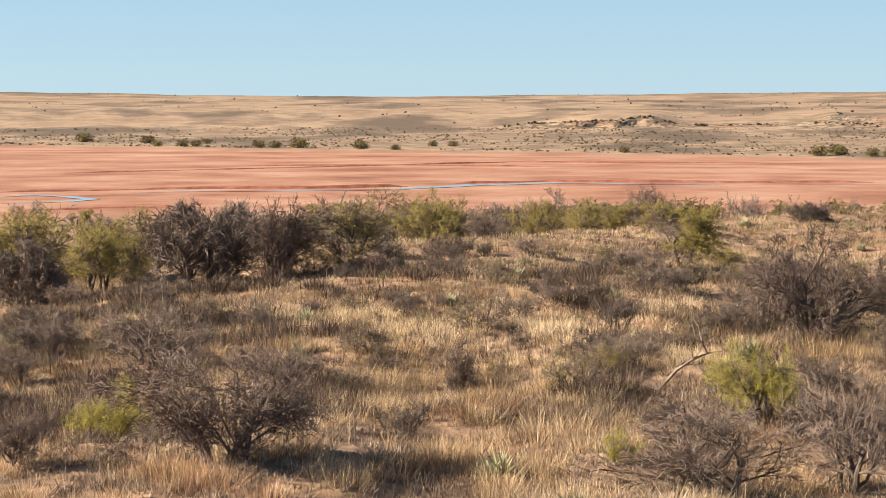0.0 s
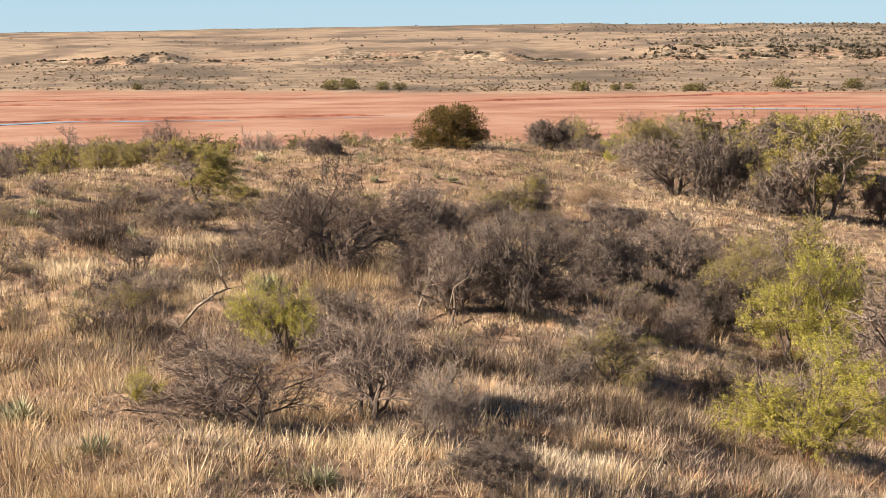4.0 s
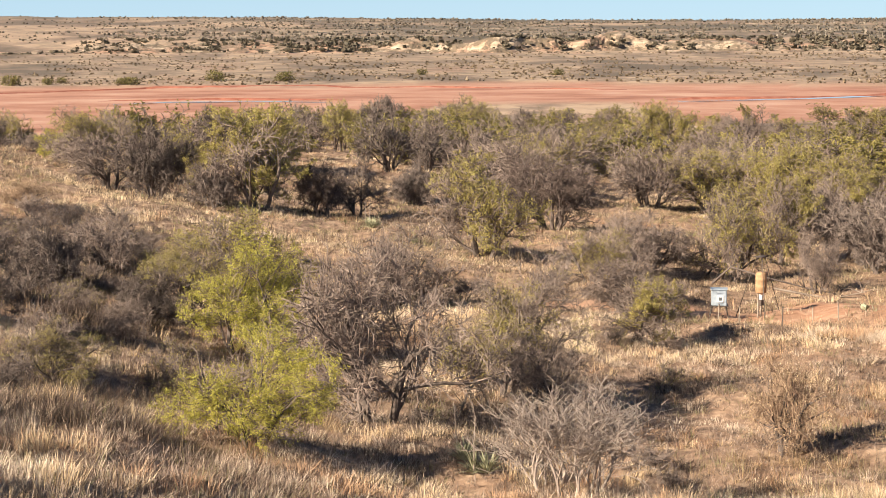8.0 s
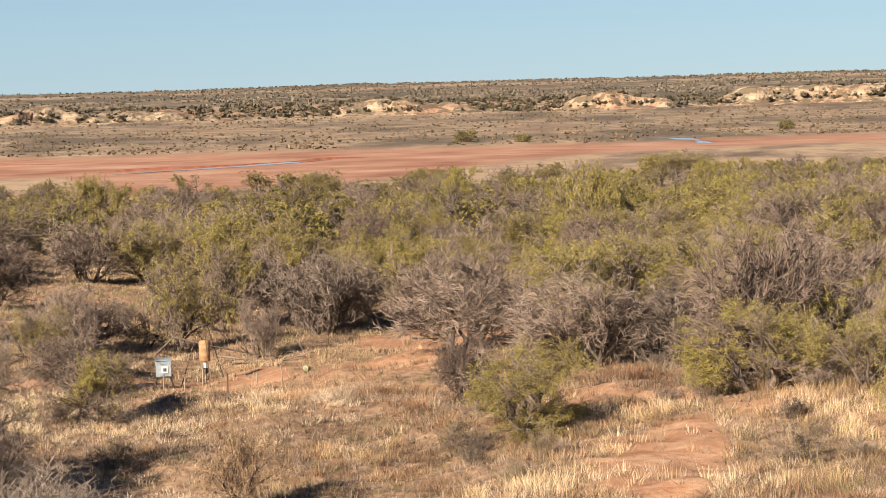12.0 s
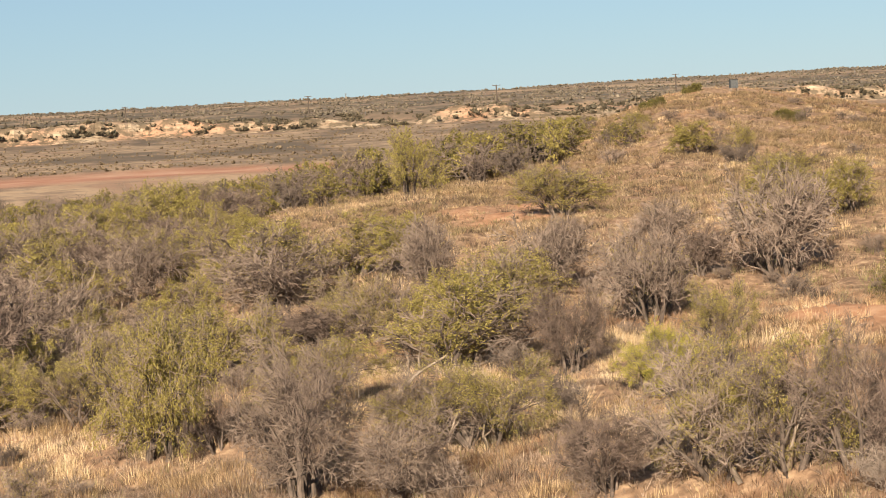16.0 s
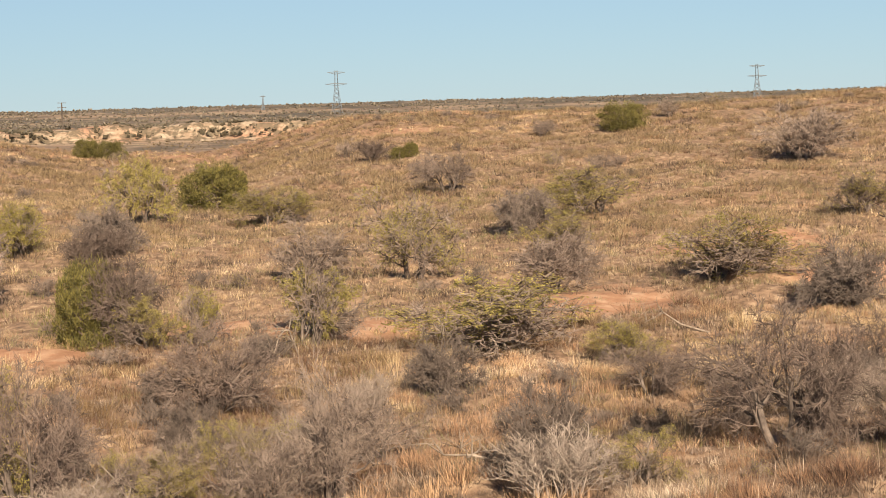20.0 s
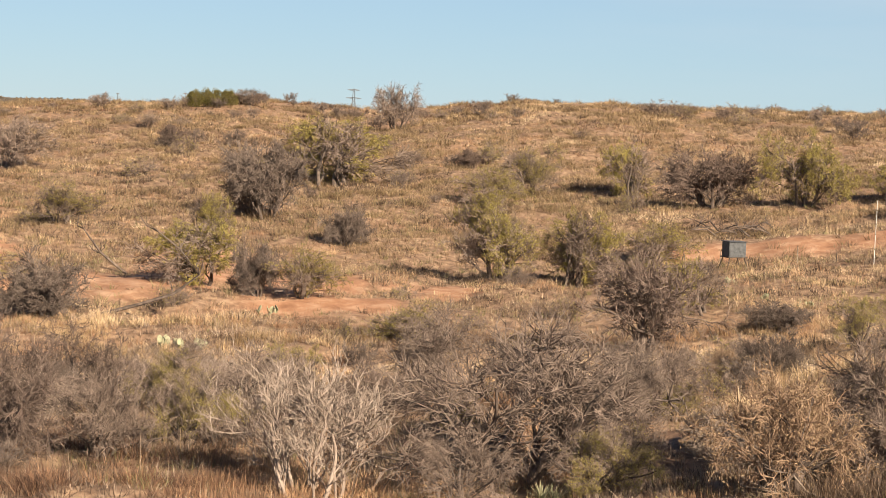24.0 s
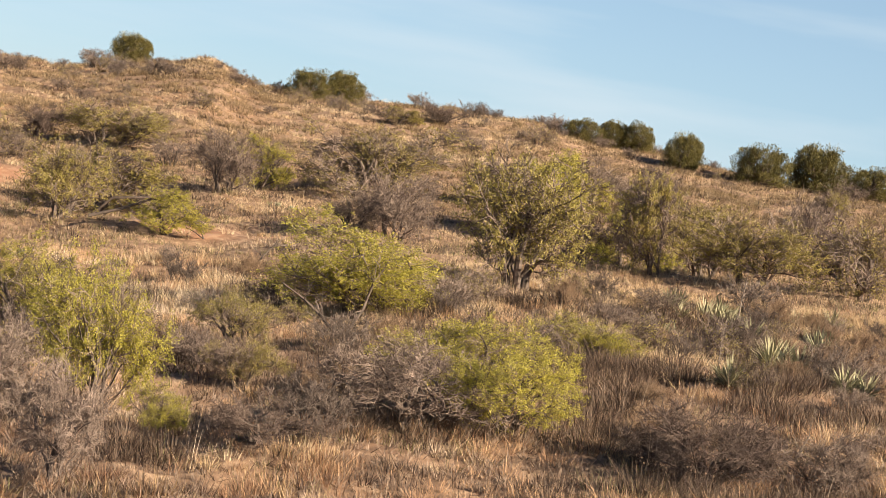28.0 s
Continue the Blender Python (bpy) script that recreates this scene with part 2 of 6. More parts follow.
def grass_material(name, stops, share=0.22):
    s = Shade(name, 0.75)
    tint = s.attr("tint")
    c = s.ramp(tint, *stops)
    big = s.noise(s.coords(), 0.09, 3)
    c = s.mix(s.math("MULTIPLY", big, 0.15), c, stops[0][1])
    s.color(c).thin(c, share)
    return s.m


def ground_material():
    s = Shade("dry_ground", 0.95)
    p = s.coords()
    fine = s.noise(p, 2.2, 6, 0.65)
    wide = s.noise(p, 0.11, 4)
    litter = s.ramp(fine, (0.28, (0.07, 0.048, 0.034)), (0.5, (0.25, 0.158, 0.103)), (0.72, (0.45, 0.32, 0.207)))
    soil = s.ramp(s.noise(p, 1.1, 6, 0.6), (0.25, (0.23, 0.108, 0.06)), (0.5, (0.37, 0.20, 0.118)), (0.75, (0.52, 0.34, 0.225)))
    c = s.mix(s.math("MULTIPLY", s.ramp(wide, (0.52, 0.0), (0.68, 1.0)), 0.25), litter, soil)
    c = s.mix(s.attr("soil"), c, soil)
    # far plain: bleached grass, darker brush
    flow = s.t.nodes.new("ShaderNodeUVMap")
    flow.uv_map = "flow"
    uv = flow.outputs["UV"]
    st = s.node("ShaderNodeMapping")
    st.inputs["Scale"].default_value = (0.9, 0.4, 1.0)
    s.link(uv, st.inputs["Vector"])
    band = s.noise(st.outputs[0], 0.02, 6, 0.62)
    speck = s.noise(uv, 0.09, 5, 0.7)
    plain = s.ramp(band, (0.40, (0.125, 0.09, 0.064)), (0.47, (0.25, 0.17, 0.118)), (0.53, (0.38, 0.27, 0.178)), (0.66, (0.28, 0.175, 0.12)))
    plain = s.mix(s.ramp(speck, (0.48, 0.0), (0.66, 0.6)), plain, (0.16, 0.125, 0.09))
    brush = s.mix(s.ramp(speck, (0.38, 0.15), (0.54, 0.97)), plain, (0.092, 0.077, 0.056))
    plain = s.mix(s.attr("brush"), plain, brush)
    c = s.mix(s.attr("far"), c, plain)
    # sand of the river bed, streaked along the flow
    st2 = s.node("ShaderNodeMapping")
    st2.inputs["Scale"].default_value = (0.16, 0.26, 1.0)
    s.link(uv, st2.inputs["Vector"])
    streak = s.noise(st2.outputs[0], 0.13, 7, 0.62)
    sand = s.ramp(streak, (0.3, (0.17, 0.072, 0.046)), (0.43, (0.29, 0.142, 0.092)), (0.55, (0.37, 0.205, 0.138)), (0.72, (0.46, 0.305, 0.22)))
    sand = s.mix(s.math("MULTIPLY", speck, 0.25), sand, (0.30, 0.12, 0.08))
    c = s.mix(s.attr("bed"), c, sand)
    s.color(c).bump(fine, 0.7, 0.12)
    return s.m


M_GROUND = ground_material()
M_BARK = wood_material("mesquite_bark", (0.05, 0.038, 0.032), (0.21, 0.16, 0.13))
M_TWIG = wood_material("grey_twigs", (0.085, 0.062, 0.050), (0.34, 0.258, 0.21), 3.0)
M_TWIG_DARK = wood_material("dark_twigs", (0.055, 0.042, 0.035), (0.26, 0.2, 0.165), 3.0)
M_TWIG_BROWN = wood_material("brown_twigs", (0.06, 0.043, 0.035), (0.25, 0.182, 0.148), 3.0)
M_TWIG_PALE = wood_material("pale_twigs", (0.19, 0.145, 0.117), (0.39, 0.315, 0.26), 3.0)
M_TWIG_RUST = wood_material("rusty_twigs", (0.16, 0.10, 0.065), (0.36, 0.25, 0.165), 3.0)
M_DEADWOOD = wood_material("bleached_wood", (0.12, 0.09, 0.068), (0.36, 0.285, 0.225), 4.0)
M_LEAF = leaf_material("mesquite_leaves", (0.20, 0.163, 0.05), (0.35, 0.29, 0.085), (0.50, 0.41, 0.14), 0.4)
M_LEAF_BRIGHT = leaf_material("bright_leaves", (0.27, 0.24, 0.046), (0.45, 0.40, 0.076), (0.60, 0.525, 0.125), 0.42)
M_LEAF_FAR = leaf_material("thicket_leaves", (0.10, 0.085, 0.026), (0.21, 0.172, 0.05), (0.34, 0.27, 0.085), 0.28)
M_JUNIPER = leaf_material("juniper_scales", (0.032, 0.026, 0.01), (0.09, 0.064, 0.018), (0.21, 0.13, 0.03), 0.08)
M_CEDAR = leaf_material("green_juniper_scales", (0.055, 0.049, 0.018), (0.125, 0.107, 0.032), (0.24, 0.195, 0.056), 0.1)
GOLD = ((0.0, (0.16, 0.10, 0.052)), (0.35, (0.40, 0.275, 0.155)), (0.7, (0.60, 0.44, 0.26)), (1.0, (0.72, 0.57, 0.385)))
GREY = ((0.0, (0.11, 0.078, 0.06)), (0.4, (0.32, 0.235, 0.175)), (0.75, (0.50, 0.38, 0.28)), (1.0, (0.70, 0.57, 0.43)))
RUST = ((0.0, (0.11, 0.062, 0.042)), (0.5, (0.36, 0.21, 0.125)), (1.0, (0.62, 0.41, 0.245)))
M_GRASS_GOLD = grass_material("golden_grass", GOLD)
M_GRASS_GREY = grass_material("grey_dry_grass", GREY)
M_GRASS_RUST = grass_material("russet_grass", RUST)
M_YUCCA = leaf_material("yucca_blades", (0.17, 0.165, 0.095), (0.30, 0.285, 0.17), (0.50, 0.44, 0.29), 0.15)
# dead plants, coloured extra dark to add shadow tone among the grass
M_FORB = leaf_material("dead_forbs_and_shade", (0.042, 0.028, 0.021), (0.125, 0.085, 0.06), (0.25, 0.175, 0.12), 0.05)
M_FORB_OLIVE = leaf_material("olive_forbs", (0.12, 0.11, 0.05), (0.23, 0.20, 0.09), (0.36, 0.30, 0.15), 0.2)

M_THATCH = leaf_material("mauve_thatch", (0.12, 0.083, 0.064), (0.29, 0.21, 0.155), (0.48, 0.355, 0.26), 0.12)
M_RIDGE_BRUSH = leaf_material("ridge_brush", (0.10, 0.068, 0.04), (0.26, 0.182, 0.10), (0.46, 0.335, 0.19), 0.15)
M_MAT = leaf_material("matted_grass", (0.14, 0.098, 0.064), (0.33, 0.24, 0.155), (0.52, 0.395, 0.265), 0.15)


# ---- the ground: one sheet from under the lookout to the skyline ----
def soil_mask(x, y):
    """Bare red earth: the wheel track, the clearing by the feeders, the washed gullies."""
    r = np.hypot(x, y)
    az = np.degrees(np.arctan2(x, y))
    wob = fbm(x / 6.0, y / 6.0, 21)
    m = np.zeros_like(r)

    def spot(a, d, wa, wd, power=1.0):
        q = ((az - a) / wa) ** 2 + ((r - d) / wd) ** 2
        return power * (1 - smoothstep(0.45, 1.3, q + 1.2 * (wob - 0.5)))

    for a, d, wa, wd, power in CLEARINGS:
        m = np.maximum(m, spot(a, d, wa, wd, power))
    return np.clip(m * (0.45 + 1.1 * smoothstep(0.3, 0.6, fbm(x / 1.7, y / 1.7, 23, 3))), 0, 1)


CLEARINGS = (
    (40.0, 71.5, 4.2, 3.2, 1.0), (36.0, 71, 2.6, 2.2, 0.8), (44.5, 71, 3.0, 3.4, 0.95), (47.0, 78, 2.6, 5.0, 0.85), (53.4, 48, 2.4, 7.0, 1.0), (52.0, 60, 3.0, 3.0, 0.8),
    (56.5, 56, 1.6, 4.0, 0.5), (47.5, 92, 1.2, 3.0, 0.6), (52.5, 88, 1.0, 2.5, 0.6), (82.0, 62, 2.2, 2.4, 0.8), (87.0, 67, 2.4, 2.8, 0.95), (91.0, 64, 2.6, 3.0, 0.95), (98.5, 67, 3.0, 4.5, 1.0),
    (103.0, 88, 3.0, 5.0, 0.75), (108.0, 76, 4.0, 5.0, 0.95), (112.0, 82, 4.0, 9.0, 0.9), (114.0, 71, 2.6, 4.0, 0.9), (117.5, 79, 2.0, 4.0, 0.95), (126.5, 96, 3.0, 3.2, 0.9),
    (131.0, 97, 3.0, 2.5, 0.8), (139.0, 77, 2.4, 2.4, 0.8), (5.0, 62, 4.0, 6.0, 0.35), (72.0, 106, 2.0, 7.0, 0.6), (90.0, 230, 7.0, 22.0, 0.5), (86.0, 170, 1.5, 9.0, 0.5), (93.0, 180, 1.6, 9.0, 0.5),
)


def build_ground():
    az = np.concatenate([np.arange(-17, 163, 0.3), np.arange(163, 343, 3.0)])
    r = [0.02]
    while r[-1] < 26:
        r.append(r[-1] + 1.6)
    while r[-1] < 340:
        r.append(r[-1] * 1.0125)
    while r[-1] < 1100:
        r.append(r[-1] * 1.03)
    while r[-1] < 1260:
        r.append(r[-1] + 9)
    while r[-1] < 4850:
        r.append(r[-1] * 1.055)
    r = np.array(r)
    A, Rr = np.meshgrid(np.radians(az), r, indexing="ij")
    x, y = Rr * np.sin(A), Rr * np.cos(A)
    z = ground_z(x, y)
    n, m = A.shape
    verts = np.stack([x, y, z], -1).reshape(-1, 3)
    i, j = np.meshgrid(np.arange(n), np.arange(m - 1), indexing="ij")
    k = (i + 1) % n
    faces = np.stack([i * m + j, i * m + j + 1, k * m + j + 1, k * m + j], -1).reshape(-1, 4)
    faces = faces[:, [0, 3, 2, 1]].tolist() + [[q * m for q in reversed(range(n))]]
    me = bpy.data.meshes.new("ground")
    me.from_pydata(verts, [], faces)
    me.polygons.foreach_set("use_smooth", np.ones(len(faces), bool))
    azd = np.degrees(A).ravel()
    rr = Rr.ravel()
    xx, yy = x.ravel(), y.ravel()
    bank = far_bank(azd) + 14 * (fbm(azd * 0.9, 0 * azd, 11) - 0.5)
    near = near_bank(azd)
    bed = smoothstep(near - 12, near + 12, rr + 24 * (fbm(xx / 40, yy / 40, 31) - 0.5)) * (1 - smoothstep(bank - 5, bank + 5, rr)) * (1 - smoothstep(100, 125, azd))
    far = smoothstep(300, 380, rr) * (1 - bed)
    brush = smoothstep(20, 30, azd + 14 * (fbm(azd * 0.3, rr / 500, 41) - 0.5)) * smoothstep(1150, 1260, rr)
    wave = rr * (1 + 0.14 * (fbm(azd * 0.25, rr / 700, 43) - 0.5))
    for lo, hi in ((1440, 1500), (1800, 1860), (2350, 2850)):
        brush *= 1 - 0.85 * smoothstep(lo, lo * 1.03, wave) * (1 - smoothstep(hi, hi * 1.03, wave))
    brush = np.maximum(brush, 0.85 * smoothstep(3300, 4100, rr))
    brush = np.maximum(brush, 0.5 * (1 - smoothstep(1050, 1150, rr)) * smoothstep(bank, bank + 30, rr))
    brush = np.maximum(brush, 0.22 * smoothstep(1100, 1300, rr))
    for name, values in (("soil", soil_mask(xx, yy)), ("bed", bed), ("far", far), ("brush", brush)):
        me.attributes.new(name, "FLOAT", "POINT").data.foreach_set("value", values.astype(np.float32))
    uv = me.uv_layers.new(name="flow")
    li = np.zeros(len(me.loops), np.int32)
    me.loops.foreach_get("vertex_index", li)
    flow = np.stack([azd * 13.0, np.where(rr < 1000, rr, 1000 + 380 * np.log(np.maximum(rr, 1) / 1000))], -1)[li]
    uv.data.foreach_set("uv", flow.astype(np.float32).ravel())
    me.materials.append(M_GROUND)
    return tagged(new("ground", me), "dry rolling rangeland with red soil and a wide sandy river bed", "ground", kind="structure")


ground = build_ground()


# ---- plant shapes ----
def mesh_object(name, verts, faces, material, parent=None, label="", attrs=None, smooth=False):
    me = bpy.data.meshes.new(name)
    me.from_pydata(verts, [], faces)
    me.materials.append(material)
    if smooth:
        me.polygons.foreach_set("use_smooth", np.ones(len(me.polygons), bool))
    for k, values in (attrs or {}).items():
        me.attributes.new(k, "FLOAT", "POINT").data.foreach_set("value", np.asarray(values, np.float32))
    ob = new(name, me)
    ob.parent = parent
    if label:
        ob["label"] = label
    return ob


def across(d):
    a = Vector((0, 0, 1)) if abs(d.z) < 0.9 else Vector((1, 0, 0))
    u = d.cross(a).normalized()
    return u, d.cross(u).normalized()


class Wood:
    """Gathers tapered limbs into one mesh."""

    def __init__(self):
        self.v, self.f = [], []

    def limb(self, points, radii, sides=5):
        base = len(self.v)
        for k, p in enumerate(points):
            d = (points[min(k + 1, len(points) - 1)] - points[max(k - 1, 0)]).normalized()
            u, w = across(d)
            for s in range(sides):
                a = 2 * math.pi * s / sides
                self.v.append(p + (u * math.cos(a) + w * math.sin(a)) * radii[k])
        for k in range(len(points) - 1):
            for s in range(sides):
                t = (s + 1) % sides
                a, b = base + k * sides, base + (k + 1) * sides
                self.f.append((a + s, a + t, b + t, b + s))

    def twig(self, p, q, r):
        base = len(self.v)
        u, w = across((q - p).normalized())
        for a in (0, 2.09, 4.19):
            self.v.append(p + (u * math.cos(a) + w * math.sin(a)) * r)
        self.v.append(q)
        self.f += [(base, base + 1, base + 3), (base + 1, base + 2, base + 3), (base + 2, base, base + 3)]


class Leaves:
    def __init__(self):
        self.v, self.f = [], []

    def leaf(self, p, d, length, width, rng):
        u, w = across(d)
        a = rng.random() * 6.28
        side = (u * math.cos(a) + w * math.sin(a)) * width * 0.5
        base = len(self.v)
        self.v += [p, p + d * length * 0.45 + side, p + d * length, p + d * length * 0.45 - side]
        self.f.append((base, base + 1, base + 2, base + 3))


def rand_dir(rng):
    z = rng.uniform(-1, 1)
    a = rng.uniform(0, 2 * math.pi)
    s = math.sqrt(1 - z * z)
    return Vector((s * math.cos(a), s * math.sin(a), z))


def grow(rng, stems, spread, counts, twig_len=0.075, leaf_count=0, leaf_len=0.03, thick=0.026, leaf_width=0.3, bare_share=0.25, fine=0.0030, up=0.06, lean=0.75, wiggle=0.36, split=True):
    """A shrubby tree one unit high: crooked stems that fork four times into arching limbs and fine twigs, with leaves in sprays if asked."""
    boles, limbs, crown, leaves = [], Wood(), Wood(), Leaves()
    lengths = (0.42 * spread ** 0.5, 0.40 * spread ** 0.5, 0.23, 0.12)
    tips = []

    def fork(p, d, length, r, level, live):
        n = (6, 4, 3, 2)[level]
        points, ways = [p], []
        for k in range(n):
            sag = up * (1.0, 0.6, 0.5, 0.4)[level] + (0.35 if p.z < 0.10 else 0.0)
            d = (d + rand_dir(rng) * wiggle * (0.8, 1.0, 0.85, 0.7)[level] + Vector((0, 0, sag))).normalized()
            p = p + d * length / n
            points.append(p)
            ways.append(d)
        end = max(r * (0.5, 0.42, 0.4, 0.5)[level], fine * 0.7)
        group = crown if level > 1 else limbs
        if level == 0 and split:
            group = Wood()
            boles.append(group)
        group.limb(points, [r + (end - r) * k / n for k in range(n + 1)], (7, 5, 4, 3)[level])
        for c in range(counts[level]):
            u = (c + rng.uniform(0.2, 1.0)) / counts[level]
            u = (0.08, 0.12, 0.12, 0.1)[level] + u * (0.92, 0.88, 0.88, 0.9)[level]
            k = min(n - 1, int(u * n))
            at = points[k].lerp(points[k + 1], min(1.0, u * n - k))
            a, b = across(ways[k])
            q = rng.uniform(0, 6.283)
            side = a * math.cos(q) + b * math.sin(q)
            out = Vector((at.x, at.y, 0.25 * (at.z - 0.3)))
            if out.length > 0.02:
                side = side + out.normalized() * 0.15
            e = (ways[k] * rng.uniform(0.35, 0.8) + side * 0.75 + Vector((0, 0, up * 0.8))).normalized()
            if level == 3:
                tip = at + e * twig_len * rng.uniform(0.5, 1.35)
                crown.twig(at, tip, fine)
                if live:
                    tips.append((at, tip, e))
            else:
                rr = max((r + (end - r) * u) * rng.uniform(0.42, 0.62), fine * 1.05)
                on = live if level else rng.random() > bare_share
                if level == 1 and rng.random() < bare_share * 0.7:
                    on = False
                fork(at, e, lengths[level + 1] * rng.uniform(0.6, 1.3) * (1.15 - 0.4 * u), rr, level + 1, on)

    turn = rng.uniform(0, 6.28)
    for s in range(stems):
        a = turn + 2 * math.pi * (s + rng.uniform(-0.4, 0.4)) / stems
        tilt = lean * rng.uniform(0.35, 1.25)
        d = Vector((math.cos(a) * tilt, math.sin(a) * tilt, 1.0)).normalized()
        foot = Vector((math.cos(a), math.sin(a), 0)) * (0.02 + 0.012 * stems) + Vector((0, 0, -0.04))
        fork(foot, d, lengths[0] * rng.uniform(0.7, 1.25), thick * rng.uniform(0.65, 1.2), 0, True)
    if leaf_count and tips:
        for _ in range(leaf_count):
            a, b, d = tips[rng.randrange(len(tips))]
            p = a.lerp(b, rng.uniform(0.2, 1.1)) + rand_dir(rng) * twig_len * 0.2
            e = (rand_dir(rng) * 0.9 + Vector((0, 0, -0.4)) + d * 0.45).normalized()
            leaves.leaf(p, e, leaf_len * rng.uniform(0.55, 1.35), leaf_len * leaf_width, rng)
    outer = np.array([tuple(v) for v in crown.v])
    top = np.percentile(outer[:, 2], 99.3)
    half = np.percentile(np.hypot(outer[:, 0], outer[:, 1]), 95)
    for g in (*boles, limbs, crown, leaves):
        g.v = [Vector((v.x * 0.61 / half, v.y * 0.61 / half, v.z / top)) for v in g.v]
    return (boles, limbs), crown, leaves


STORE = []


def shrub(name, label, category, wood, twigs, leaves, bark, twig, leaf):
    """A prototype, kept out of the scene until it is copied; returns its empty."""
    e = new(name)
    tagged(e, label, category)
    boles, limbs = wood
    for bole in boles:
        mesh_object("trunk", bole.v, bole.f, bark, e)
    if limbs.f:
        tagged(mesh_object("limb", limbs.v, limbs.f, bark, e), kind="stuff")
    if twigs.f:
        tagged(mesh_object("crown", twigs.v, twigs.f, twig, e), kind="stuff")
    if leaves.f:
        tagged(mesh_object("foliage", leaves.v, leaves.f, leaf, e), kind="stuff")
    STORE.append(e)
    return e


def juniper(rng, name, label, leaf, leaf_count=11000, flat=1.0):
    """A dense evergreen: short trunk, many ragged upright sprays out to the ground."""
    wood, twigs, leaves = Wood(), Wood(), Leaves()
    wood.limb([Vector((0, 0, -0.03)), Vector((0.02, 0, 0.3)), Vector((0, 0.02, 0.7))], [0.05, 0.035, 0.015], 6)
    lobes = []
    for i in range(84):
        a, h = 2.4 * i + rng.uniform(-0.4, 0.4), 0.05 + 0.83 * ((i * 0.7549) % 1.0)
        reach = 0.62 * math.sqrt(max(0.05, 1 - ((h - 0.32) / 0.68) ** 2)) * rng.uniform(0.45, 1.1) * flat
        c = Vector((math.cos(a) * reach, math.sin(a) * reach, h))
        lobes.append((c, rng.choice((0.09, 0.12, 0.16, 0.22))))
        twigs.limb([Vector((0, 0, h * 0.5)), c * 0.6 + Vector((0, 0, h * 0.1)), c], [0.02, 0.012, 0.005], 4)
    for _ in range(leaf_count):
        c, q = lobes[rng.randrange(len(lobes))]
        d = rand_dir(rng)
        p = c + d * q * rng.uniform(0.35, 1.0) ** 0.6
        if p.z < 0.01:
            continue
        e = (d * 0.5 + Vector((0, 0, 0.55)) + rand_dir(rng) * 0.5).normalized()
        leaves.leaf(p, e, rng.choice((0.05, 0.06, 0.075, 0.09, 0.15)) * (5200 / leaf_count) ** 0.4, 0.022 * (7000 / leaf_count) ** 0.4, rng)
    return shrub(name, label, "juniper", ([wood], Wood()), twigs, leaves, M_BARK, M_TWIG, leaf)


